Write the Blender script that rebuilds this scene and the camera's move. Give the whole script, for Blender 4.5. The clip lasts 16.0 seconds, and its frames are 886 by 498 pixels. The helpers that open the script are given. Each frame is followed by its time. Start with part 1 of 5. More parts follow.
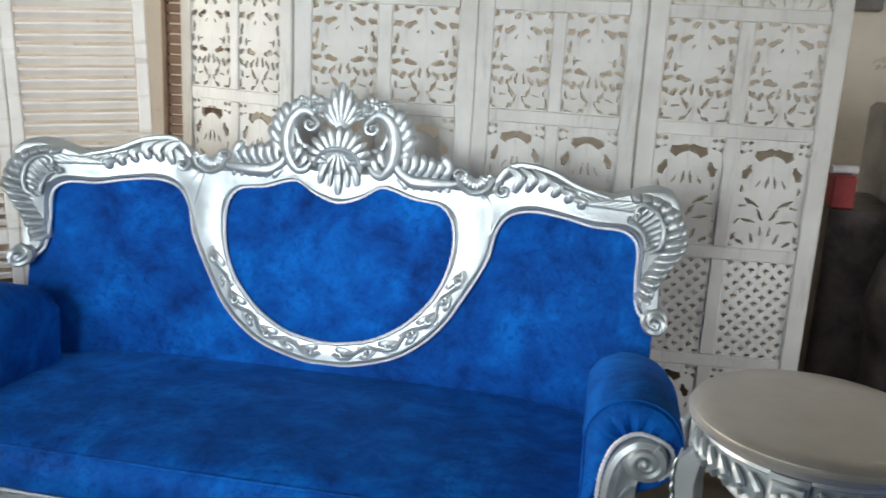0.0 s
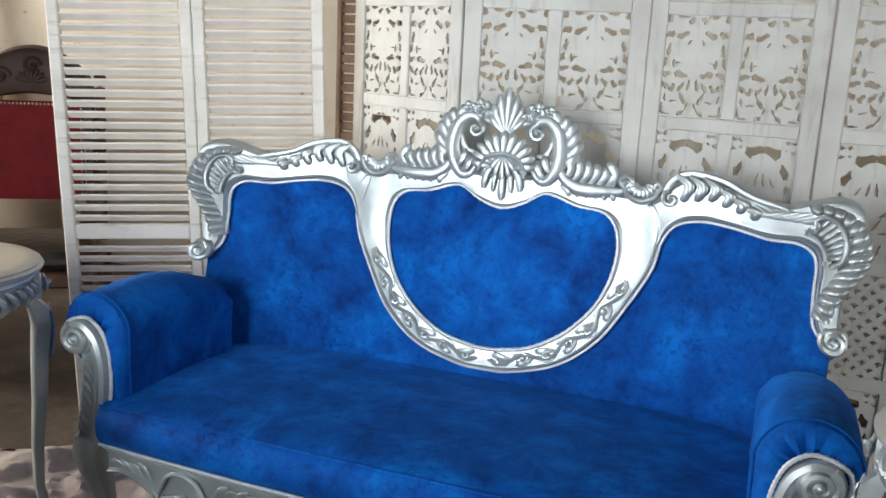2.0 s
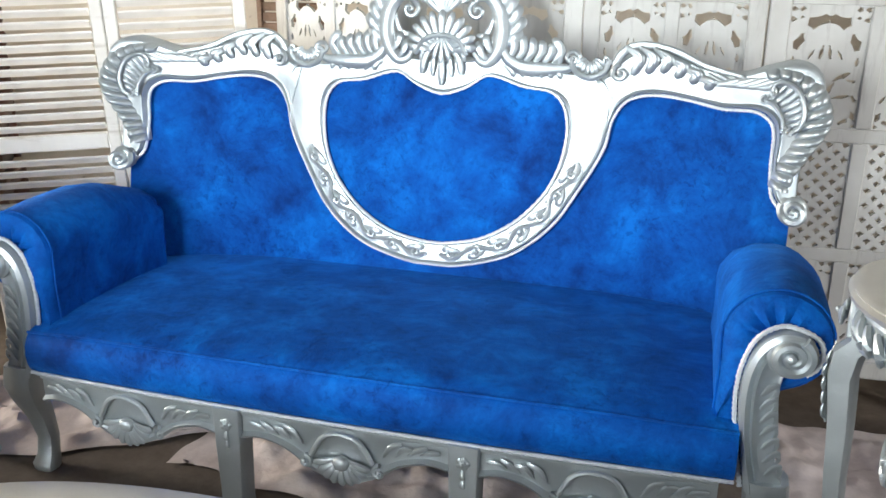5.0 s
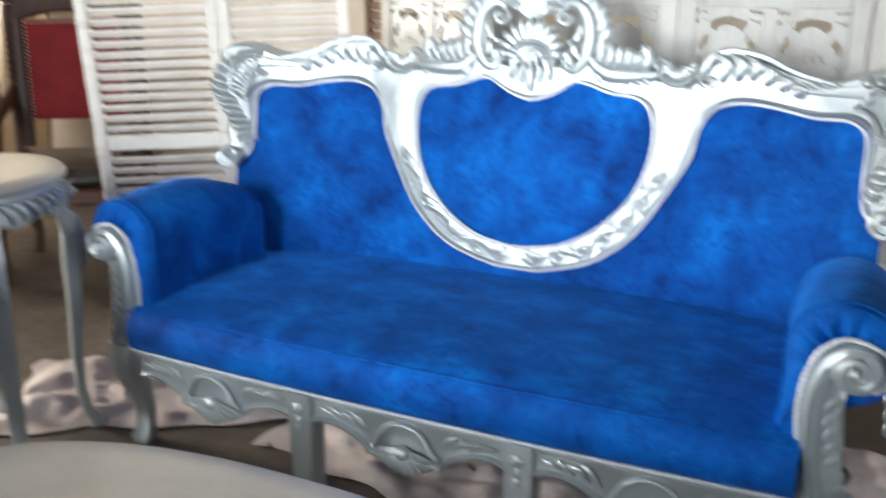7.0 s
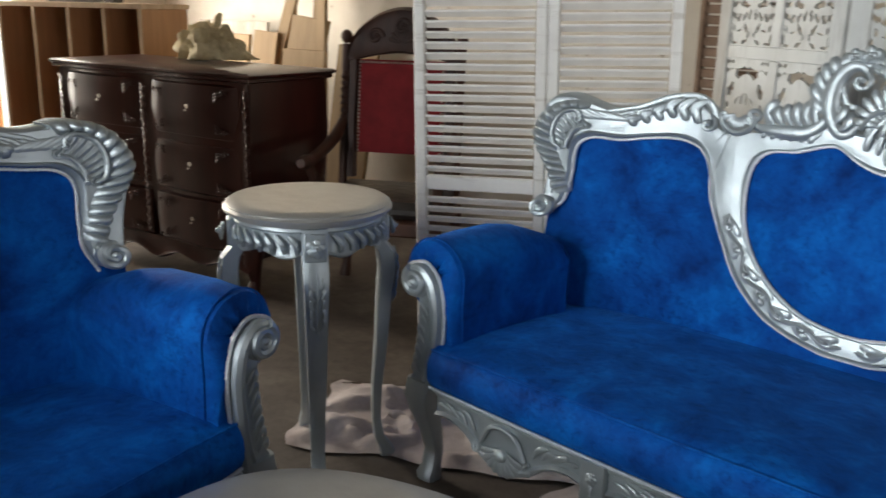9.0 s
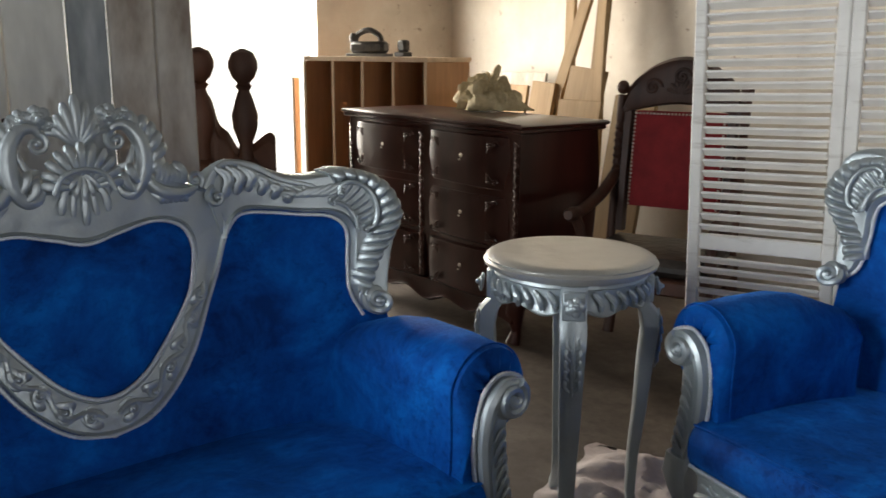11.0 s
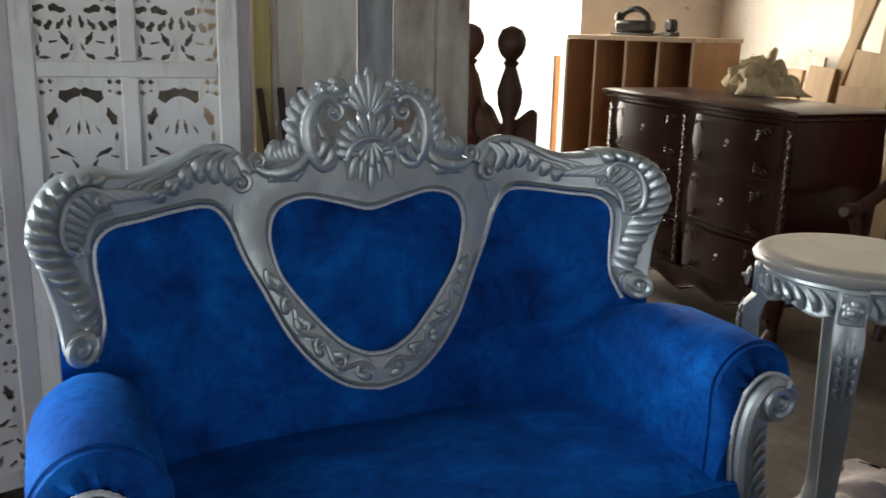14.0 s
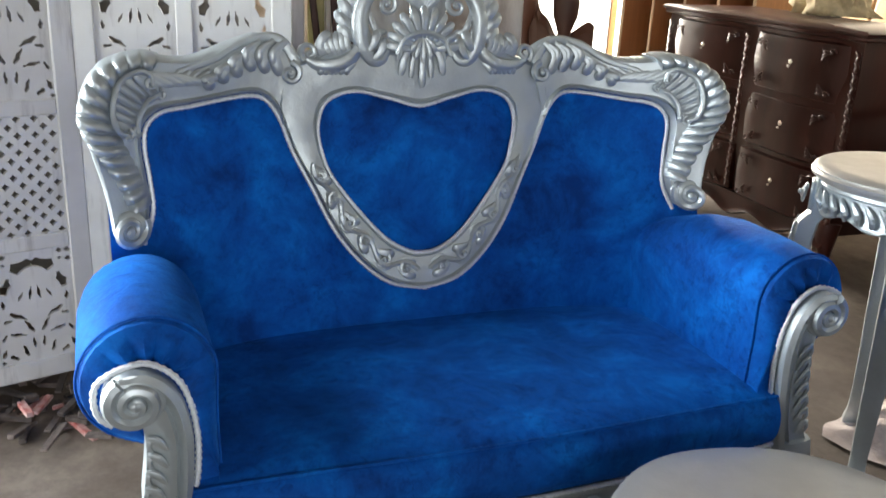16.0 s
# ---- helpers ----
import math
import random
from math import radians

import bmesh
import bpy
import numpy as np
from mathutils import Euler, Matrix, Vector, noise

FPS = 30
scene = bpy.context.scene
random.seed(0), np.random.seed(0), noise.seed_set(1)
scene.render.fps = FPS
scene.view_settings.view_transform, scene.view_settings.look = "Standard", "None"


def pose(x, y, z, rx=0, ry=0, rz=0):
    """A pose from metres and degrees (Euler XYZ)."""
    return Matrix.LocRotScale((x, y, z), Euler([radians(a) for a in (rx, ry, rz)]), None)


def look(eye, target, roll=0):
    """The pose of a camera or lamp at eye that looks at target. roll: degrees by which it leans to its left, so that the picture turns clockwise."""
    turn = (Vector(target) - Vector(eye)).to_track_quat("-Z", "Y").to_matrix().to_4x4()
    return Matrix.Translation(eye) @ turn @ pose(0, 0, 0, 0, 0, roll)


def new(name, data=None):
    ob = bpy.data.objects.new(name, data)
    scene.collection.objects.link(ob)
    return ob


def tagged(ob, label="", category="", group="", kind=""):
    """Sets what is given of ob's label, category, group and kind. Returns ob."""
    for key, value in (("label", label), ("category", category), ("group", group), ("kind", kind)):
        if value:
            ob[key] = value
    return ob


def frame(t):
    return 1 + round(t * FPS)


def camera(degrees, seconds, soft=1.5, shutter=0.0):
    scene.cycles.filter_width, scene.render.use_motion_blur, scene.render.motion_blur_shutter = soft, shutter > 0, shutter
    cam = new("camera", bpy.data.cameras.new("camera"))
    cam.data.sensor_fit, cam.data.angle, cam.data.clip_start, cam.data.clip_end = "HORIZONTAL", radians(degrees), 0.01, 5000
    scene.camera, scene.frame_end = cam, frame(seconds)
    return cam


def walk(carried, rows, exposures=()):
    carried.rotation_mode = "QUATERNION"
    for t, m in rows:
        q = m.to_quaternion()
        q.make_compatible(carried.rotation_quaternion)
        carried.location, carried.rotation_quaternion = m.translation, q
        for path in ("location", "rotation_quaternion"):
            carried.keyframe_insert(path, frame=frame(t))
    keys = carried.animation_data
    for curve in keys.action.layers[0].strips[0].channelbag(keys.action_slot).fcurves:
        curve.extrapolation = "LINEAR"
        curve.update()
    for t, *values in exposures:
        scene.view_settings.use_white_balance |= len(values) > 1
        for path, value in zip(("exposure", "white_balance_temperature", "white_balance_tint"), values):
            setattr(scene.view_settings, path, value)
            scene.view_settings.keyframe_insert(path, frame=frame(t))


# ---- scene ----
cam = camera(52.94, 16.0, shutter=0.5)

PATH = [
    (0.0, 0.793, -2.262, 1.491, 75.75, -2.88, 10.94),
    (0.5, 0.780, -2.261, 1.471, 76.04, -2.63, 13.95),
    (1.0, 0.778, -2.262, 1.463, 76.38, -2.53, 16.52),
    (1.5, 0.779, -2.263, 1.442, 76.70, -2.34, 19.39),
    (2.0, 0.776, -2.266, 1.431, 76.85, -2.66, 21.08),
    (2.5, 0.774, -2.268, 1.421, 76.82, -2.55, 21.73),
    (3.0, 0.772, -2.266, 1.400, 76.38, -2.61, 21.66),
    (3.5, 0.758, -2.261, 1.388, 75.75, -2.30, 20.81),
    (4.0, 0.723, -2.251, 1.366, 74.35, -1.84, 17.99),
    (4.5, 0.711, -2.207, 1.360, 72.55, -0.62, 16.76),
    (4.7, 0.702, -2.181, 1.376, 71.00, -0.29, 16.08),
    (6.8, 0.891, -2.122, 1.336, 69.87, -0.44, 22.17),
    (7.0, 0.883, -2.150, 1.344, 71.73, 0.37, 25.33),
    (7.5, 0.809, -2.237, 1.353, 74.09, 0.59, 30.60),
    (8.0, 0.792, -2.281, 1.350, 74.79, -0.39, 34.78),
    (8.5, 0.768, -2.229, 1.340, 74.65, -1.01, 37.03),
    (9.0, 0.732, -2.133, 1.344, 74.64, -1.30, 43.74),
    (9.5, 0.722, -2.081, 1.347, 74.26, -1.10, 47.69),
    (10.0, 0.699, -2.069, 1.350, 74.92, -0.66, 52.51),
    (10.2, 0.679, -2.051, 1.345, 75.81, -0.43, 54.79),
    (12.3, 0.671, -2.095, 1.348, 76.22, -1.09, 67.50),
    (12.5, 0.667, -2.100, 1.348, 76.10, -1.14, 68.61),
    (13.0, 0.663, -2.110, 1.349, 75.93, -1.55, 70.91),
    (13.5, 0.661, -2.116, 1.347, 75.77, -1.69, 73.88),
    (14.0, 0.668, -2.123, 1.349, 75.86, -1.30, 77.14),
    (14.5, 0.670, -2.125, 1.334, 75.83, -1.43, 79.30),
    (15.0, 0.666, -2.126, 1.324, 75.21, -1.84, 79.71),
    (15.5, 0.669, -2.126, 1.301, 73.40, -2.04, 80.50),
    (16.0, 0.667, -2.124, 1.289, 70.95, -2.71, 80.59),
]
walk(cam, [(t, pose(*p)) for t, *p in PATH],
     [(0.0, -0.38), (2.5, -0.40), (3.5, -0.18), (4.7, 0.22), (6.8, 0.20), (7.5, -0.46), (8.0, -0.78), (8.5, -0.88), (9.0, -0.95), (10.2, -0.96), (12.4, -0.98), (14.0, -0.92), (15.0, -0.60), (15.5, -0.30), (16.0, 0.16)])


# ---- world and light ----
world = bpy.data.worlds.new("sky_world")
scene.world = world
world.use_nodes = True
wn, wl = world.node_tree.nodes, world.node_tree.links
sky = wn.new("ShaderNodeTexSky")
sky.sky_type = "NISHITA"
sky.sun_disc = False
sky.sun_elevation, sky.sun_rotation = radians(38), radians(250)
wl.new(sky.outputs[0], wn["Background"].inputs[0])
wn["Background"].inputs[1].default_value = 0.15


def lamp(name, m, size_x, size_y, watts, colour):
    d = bpy.data.lights.new(name, "AREA")
    d.shape, d.size, d.size_y, d.energy, d.color = "RECTANGLE", size_x, size_y, watts, colour
    ob = new(name, d)
    ob.matrix_world = m
    return ob


sun_data = bpy.data.lights.new("sun", "SUN")
sun_data.energy, sun_data.angle, sun_data.color = 3.0, radians(0.6), (1.0, 0.93, 0.82)
sun = new("sun", sun_data)
sun.matrix_world = look((-20, 6, 14), (-6, 0.6, 0))
# daylight in the openings of the hall
lamp("south_gate_daylight", look((-1.45, -4.75, 1.5), (-1.5, 0.2, 0.8)), 2.3, 2.5, 172, (0.93, 0.98, 1.0)).data.spread = radians(105)
lamp("east_gate_daylight", look((4.35, -1.75, 1.45), (-2.0, -1.6, 1.2)), 1.7, 2.0, 108, (0.98, 0.97, 0.96))
lamp("west_door_daylight", look((-6.9, -0.33, 1.5), (-3.2, -0.1, 0.9)), 1.7, 2.3, 700, (1.0, 0.92, 0.80))


# ---- materials ----
def material(name):
    m = bpy.data.materials.new(name)
    m.use_nodes = True
    nt = m.node_tree
    return m, nt.nodes, nt.links, nt.nodes["Principled BSDF"]


def noise_node(n, l, scale, detail=4.0, rough=0.55, stretch=(1, 1, 1), distort=0.0):
    tc = n.new("ShaderNodeTexCoord")
    mp = n.new("ShaderNodeMapping")
    mp.inputs["Scale"].default_value = stretch
    tx = n.new("ShaderNodeTexNoise")
    tx.inputs["Scale"].default_value = scale
    tx.inputs["Detail"].default_value = detail
    tx.inputs["Roughness"].default_value = rough
    tx.inputs["Distortion"].default_value = distort
    l.new(tc.outputs["Object"], mp.inputs[0])
    l.new(mp.outputs[0], tx.inputs["Vector"])
    return tx.outputs["Fac"]


def ramp(n, l, fac, stops):
    r = n.new("ShaderNodeValToRGB")
    el = r.color_ramp.elements
    while len(el) < len(stops):
        el.new(0.5)
    for e, (p, c) in zip(el, stops):
        e.position, e.color = p, (*c, 1)
    l.new(fac, r.inputs[0])
    return r.outputs[0]


def mix(n, l, kind, fac, a, b):
    m = n.new("ShaderNodeMix")
    m.data_type, m.blend_type = "RGBA", kind
    if isinstance(fac, float):
        m.inputs[0].default_value = fac
    else:
        l.new(fac, m.inputs[0])
    l.new(a, m.inputs[6])
    l.new(b, m.inputs[7])
    return m.outputs[2]


def bump(n, l, bsdf, height, strength, dist):
    b = n.new("ShaderNodeBump")
    b.inputs["Strength"].default_value = strength
    b.inputs["Distance"].default_value = dist
    l.new(height, b.inputs["Height"])
    l.new(b.outputs[0], bsdf.inputs["Normal"])
    return b


def plain(name, c1, c2, scale, rough=0.6, metal=0.0, stretch=(1, 1, 1), bumps=0.2, dist=0.002, fine=60.0, lo=0.35, hi=0.65, vary=0.0, spec=0.5):
    """Two colours mixed by a broad and a fine noise, with a fine relief."""
    m, n, l, b = material(name)
    broad = noise_node(n, l, scale, 5, 0.6, stretch)
    small = noise_node(n, l, fine, 3, 0.6, stretch)
    ca = ramp(n, l, broad, [(lo, c1), (hi, c2)])
    cb = ramp(n, l, small, [(0.3, (0.72, 0.72, 0.72)), (0.7, (1, 1, 1))])
    col = mix(n, l, "MULTIPLY", 0.7, ca, cb)
    if vary:
        oi = n.new("ShaderNodeObjectInfo")
        cr = ramp(n, l, oi.outputs["Random"], [(0.0, (1 - vary,) * 3), (1.0, (1, 1, 1))])
        col = mix(n, l, "MULTIPLY", 1.0, col, cr)
    l.new(col, b.inputs["Base Color"])
    b.inputs["Roughness"].default_value = rough
    b.inputs["Metallic"].default_value = metal
    b.inputs["Specular IOR Level"].default_value = spec
    if bumps:
        bump(n, l, b, small, bumps, dist)
    return m


def velvet_material():
    m, n, l, b = material("crushed_blue_velvet")
    big = noise_node(n, l, 6.5, 6, 0.66, (1, 1, 1), 0.35)
    fine = noise_node(n, l, 42.0, 6, 0.72, (1, 1, 1), 0.5)
    where = noise_node(n, l, 3.2, 3, 0.6)
    nap = noise_node(n, l, 420.0, 2, 0.6)
    ca = ramp(n, l, big, [(0.33, (0.001, 0.034, 0.19)), (0.50, (0.001, 0.078, 0.37)), (0.66, (0.001, 0.142, 0.56))])
    cb = ramp(n, l, fine, [(0.38, (0.56, 0.57, 0.62)), (0.47, (0.88, 0.88, 0.90)), (0.56, (1, 1, 1))])
    crush = n.new("ShaderNodeMapRange")
    crush.inputs["From Min"].default_value, crush.inputs["From Max"].default_value = 0.38, 0.62
    crush.inputs["To Min"].default_value, crush.inputs["To Max"].default_value = 0.25, 0.95
    l.new(where, crush.inputs["Value"])
    l.new(mix(n, l, "MULTIPLY", crush.outputs[0], ca, cb), b.inputs["Base Color"])
    b.inputs["Roughness"].default_value = 0.72
    b.inputs["Specular IOR Level"].default_value = 0.12
    b.inputs["Sheen Weight"].default_value = 0.45
    b.inputs["Sheen Roughness"].default_value = 0.35
    b.inputs["Sheen Tint"].default_value = (0.05, 0.32, 1.0, 1)
    first = bump(n, l, b, fine, 0.35, 0.012)
    second = n.new("ShaderNodeBump")
    second.inputs["Strength"].default_value = 0.25
    second.inputs["Distance"].default_value = 0.0015
    l.new(nap, second.inputs["Height"])
    l.new(second.outputs[0], first.inputs["Normal"])
    return m


def silver_material(name, base, rough):
    m, n, l, b = material(name)
    broad = noise_node(n, l, 9.0, 4)
    fine = noise_node(n, l, 120.0, 3)
    col = ramp(n, l, broad, [(0.3, tuple(0.86 * c for c in base)), (0.7, base)])
    l.new(col, b.inputs["Base Color"])
    ro = n.new("ShaderNodeMapRange")
    ro.inputs["To Min"].default_value, ro.inputs["To Max"].default_value = rough - 0.06, rough + 0.10
    l.new(broad, ro.inputs["Value"])
    l.new(ro.outputs[0], b.inputs["Roughness"])
    b.inputs["Metallic"].default_value = 0.68
    small = bump(n, l, b, fine, 0.22, 0.003)
    wave = n.new("ShaderNodeBump")
    wave.inputs["Strength"].default_value, wave.inputs["Distance"].default_value = 0.35, 0.014
    l.new(noise_node(n, l, 10.0, 2), wave.inputs["Height"])
    l.new(wave.outputs[0], small.inputs["Normal"])
    return m


def whitewash_material(name, light, dark, stretch):
    m, n, l, b = material(name)
    grain = noise_node(n, l, 26.0, 6, 0.7, stretch)
    stain = noise_node(n, l, 3.5, 4, 0.6)
    ca = ramp(n, l, grain, [(0.30, dark), (0.46, light), (1.0, light)])
    cb = ramp(n, l, stain, [(0.32, (0.80, 0.79, 0.78)), (0.62, (1, 1, 1))])
    l.new(mix(n, l, "MULTIPLY", 1.0, ca, cb), b.inputs["Base Color"])
    b.inputs["Roughness"].default_value = 0.75
    bump(n, l, b, grain, 0.3, 0.002)
    return m


VELVET = velvet_material()
SILVER = silver_material("silver_leaf_paint", (0.48, 0.53, 0.55), 0.40)
SILVER_FLAT = silver_material("silver_table_paint", (0.60, 0.59, 0.56), 0.42)
ROPE = plain("silver_cord", (0.66, 0.71, 0.76), (0.84, 0.88, 0.92), 40, 0.5, 0.3, fine=300)
JALI = whitewash_material("whitewashed_jali_wood", (0.63, 0.63, 0.60), (0.45, 0.44, 0.42), (1, 1, 0.12))
LOUVRE = whitewash_material("whitewashed_louvre_wood", (0.82, 0.79, 0.74), (0.56, 0.51, 0.45), (0.12, 0.12, 1))
MAHOGANY = plain("dark_mahogany", (0.026, 0.006, 0.004), (0.062, 0.014, 0.009), 5, 0.28, 0, (1, 1, 0.15), 0.1, 0.001, 50)
DARKWOOD = plain("dark_carved_wood", (0.036, 0.012, 0.007), (0.085, 0.030, 0.015), 6, 0.55, 0, (1, 1, 0.2))
BRASS = plain("worn_brass", (0.50, 0.46, 0.40), (0.72, 0.66, 0.58), 30, 0.3, 0.9)
RAWWOOD = plain("raw_teak_ply", (0.40, 0.20, 0.09), (0.52, 0.29, 0.14), 3, 0.6, 0, (1, 1, 0.1), 0.15, 0.001, 30)
RAWEDGE = plain("pale_ply_edge", (0.60, 0.45, 0.30), (0.72, 0.57, 0.40), 8, 0.6, 0, (1, 1, 0.2))
TIMBER = plain("sawn_timber", (0.38, 0.24, 0.11), (0.56, 0.38, 0.19), 4, 0.7, 0, (1, 1, 0.1), 0.2, 0.002, 40, vary=0.35)
REDCLOTH = plain("red_upholstery", (0.18, 0.008, 0.012), (0.27, 0.014, 0.018), 7, 0.85, fine=200)
CLOTH = plain("cream_rag", (0.56, 0.45, 0.26), (0.76, 0.66, 0.44), 12, 0.9)
SHEET = plain("dusty_white_sheet", (0.50, 0.42, 0.40), (0.72, 0.64, 0.61), 4, 0.9, bumps=0.4, dist=0.01, fine=22)
DOORWOOD = plain("peeling_white_paint", (0.42, 0.39, 0.33), (0.88, 0.88, 0.82), 5, 0.8, 0, (1, 1, 0.3), 0.5, 0.004, 16, 0.30, 0.42)
GREYBLUE = plain("peeling_grey_blue_paint", (0.24, 0.27, 0.29), (0.55, 0.59, 0.59), 9, 0.8, 0, (1, 1, 0.25), 0.5, 0.004, 14)
RUSTED = plain("stained_brown_paint", (0.30, 0.22, 0.16), (0.78, 0.74, 0.66), 6, 0.85, 0, (1, 1, 0.35), 0.5, 0.004, 14)
YELLOW = plain("faded_yellow_paint", (0.45, 0.38, 0.14), (0.66, 0.60, 0.28), 8, 0.7, 0, (1, 1, 0.15))
LAVENDER = plain("chalky_white_paint", (0.50, 0.49, 0.52), (0.66, 0.65, 0.68), 4, 0.8, 0, (1, 1, 0.15))
BROWNSLAT = plain("brown_slats", (0.26, 0.17, 0.12), (0.38, 0.26, 0.19), 8, 0.8)
TOOLBLACK = plain("black_tool_plastic", (0.02, 0.02, 0.022), (0.06, 0.055, 0.05), 20, 0.5)
REDBOX = plain("dark_red_card", (0.20, 0.015, 0.02), (0.28, 0.03, 0.03), 6, 0.6)
GREYBOX = plain("dusty_grey_metal", (0.12, 0.115, 0.11), (0.24, 0.23, 0.22), 5, 0.6)
DARKCLOTH = plain("dark_plastic_wrap", (0.015, 0.013, 0.012), (0.06, 0.05, 0.045), 9, 0.35, bumps=0.6, dist=0.02, fine=9)
DEBRIS = plain("wood_scraps", (0.05, 0.035, 0.03), (0.20, 0.16, 0.14), 9, 0.9, vary=0.6)
PAPER = plain("torn_red_white_paper", (0.45, 0.10, 0.08), (0.62, 0.58, 0.54), 14, 0.9)


def wall_material():
    m, n, l, b = material("stained_limewash")
    broad = noise_node(n, l, 1.3, 6, 0.65)
    spots = noise_node(n, l, 11.0, 4, 0.7)
    ca = ramp(n, l, broad, [(0.3, (0.56, 0.50, 0.42)), (0.65, (0.74, 0.70, 0.62))])
    cb = ramp(n, l, spots, [(0.27, (0.42, 0.34, 0.30)), (0.36, (1, 1, 1))])
    l.new(mix(n, l, "MULTIPLY", 0.8, ca, cb), b.inputs["Base Color"])
    b.inputs["Roughness"].default_value = 0.9
    bump(n, l, b, spots, 0.3, 0.01)
    return m


def floor_material():
    m, n, l, b = material("dusty_concrete")
    broad = noise_node(n, l, 1.6, 6, 0.65)
    fine = noise_node(n, l, 18.0, 5, 0.7)
    ca = ramp(n, l, broad, [(0.32, (0.065, 0.048, 0.037)), (0.50, (0.11, 0.085, 0.066)), (0.68, (0.20, 0.165, 0.135))])
    cb = ramp(n, l, fine, [(0.3, (0.62, 0.60, 0.58)), (0.6, (1, 1, 1))])
    l.new(mix(n, l, "MULTIPLY", 0.9, ca, cb), b.inputs["Base Color"])
    b.inputs["Roughness"].default_value = 0.7
    bump(n, l, b, fine, 0.3, 0.006)
    return m


WALL, FLOOR = wall_material(), floor_material()
# walls out of view, coloured grey so that they bounce less light
UNSEEN_GREY = plain("grey_unseen_wall", (0.20, 0.19, 0.18), (0.32, 0.31, 0.29), 2.0, 0.9, fine=25)
# ceiling out of view, coloured dark to hold down the fill light
DARK_CEILING = plain("dark_unseen_ceiling", (0.07, 0.065, 0.06), (0.14, 0.13, 0.12), 2.0, 0.8, fine=25)


# ---- mesh tools ----
class Geo:
    """Vertices and faces gathered piece by piece."""

    def __init__(self):
        self.v, self.f, self.cuts = [], [], []

    def add(self, v, f):
        k = len(self.v)
        self.cuts.append((k, len(self.f)))
        self.v += [tuple(p) for p in v]
        self.f += [tuple(i + k for i in q) for q in f]
        return self

    def join(self, other):
        return self.add(other.v, other.f)

    def mirrored(self):
        g = Geo()
        g.add([(-x, y, z) for x, y, z in self.v], [q[::-1] for q in self.f])
        g.cuts = list(self.cuts)
        return g

    def both(self):
        g = Geo()
        return g.join(self).join(self.mirrored())

    def moved(self, m):
        g = Geo()
        return g.add([m @ Vector(p) for p in self.v], self.f)

    def box(self, x0, x1, y0, y1, z0, z1, c=0.004):
        """A box with chamfered edges."""
        c = min(c, 0.45 * min(x1 - x0, y1 - y0, z1 - z0))
        bm = bmesh.new()
        bmesh.ops.create_cube(bm, size=1)
        for p in bm.verts:
            p.co = Vector((x0 if p.co.x < 0 else x1, y0 if p.co.y < 0 else y1, z0 if p.co.z < 0 else z1))
        bmesh.ops.bevel(bm, geom=bm.edges[:], offset=c, segments=1, affect="EDGES")
        bm.verts.index_update()
        self.add([p.co for p in bm.verts], [[p.index for p in q.verts] for q in bm.faces])
        bm.free()
        return self

    def mesh(self, name, smooth=True):
        me = bpy.data.meshes.new(name)
        me.from_pydata(self.v, [], self.f)
        me.polygons.foreach_set("use_smooth", [smooth] * len(me.polygons))
        if smooth:
            me.set_sharp_from_angle(angle=radians(40))
        me.update()
        return me


def thing(name, m, label, category, group="", kind=""):
    ob = new(name)
    ob.empty_display_size = 0.1
    ob.matrix_world = m
    return tagged(ob, label, category, group, kind)


def part(name, geo, mat, parent, label="", smooth=True):
    me = geo.mesh(name, smooth)
    me.materials.append(mat)
    ob = new(name, me)
    ob.parent = parent
    return tagged(ob, label) if label else ob


def carved(name, piece, geo, mat, parent, label=""):
    """A carved part whose leaves or flutes are pieces of their own."""
    ends = geo.cuts[1:] + [(len(geo.v), len(geo.f))]
    first = None
    for (v0, f0), (v1, f1) in zip(geo.cuts, ends):
        g = Geo().add(geo.v[v0:v1], [tuple(i - v0 for i in q) for q in geo.f[f0:f1]])
        if first is None:
            first = part(name, g, mat, parent, label)
        else:
            part(piece, g, mat, first)
    return first


def solo(name, geo, mat, label, category, m=None, group="", kind="", smooth=True):
    me = geo.mesh(name, smooth)
    me.materials.append(mat)
    ob = new(name, me)
    if m is not None:
        ob.matrix_world = m
    return tagged(ob, label, category, group, kind)


def spline(pts, n, closed=False):
    """n points at even steps along a smooth curve through pts."""
    P = [np.array(p, float) for p in pts]
    k = len(P)
    out = []
    for i in range(k if closed else k - 1):
        a = P[(i - 1) % k] if closed or i > 0 else 2 * P[0] - P[1]
        b, c = P[i], P[(i + 1) % k]
        d = P[(i + 2) % k] if closed or i + 2 < k else 2 * P[-1] - P[-2]
        for s in range(24):
            t = s / 24
            out.append(0.5 * (2 * b + (c - a) * t + (2 * a - 5 * b + 4 * c - d) * t * t + (3 * b - a - 3 * c + d) * t ** 3))
    out.append(P[0] if closed else P[-1])
    q = np.array(out)
    ln = np.r_[0, np.cumsum(np.linalg.norm(np.diff(q, axis=0), axis=1))]
    at = np.linspace(0, ln[-1], n + 1 if closed else n)
    r = np.stack([np.interp(at, ln, q[:, a]) for a in range(q.shape[1])], 1)
    return r[:-1] if closed else r


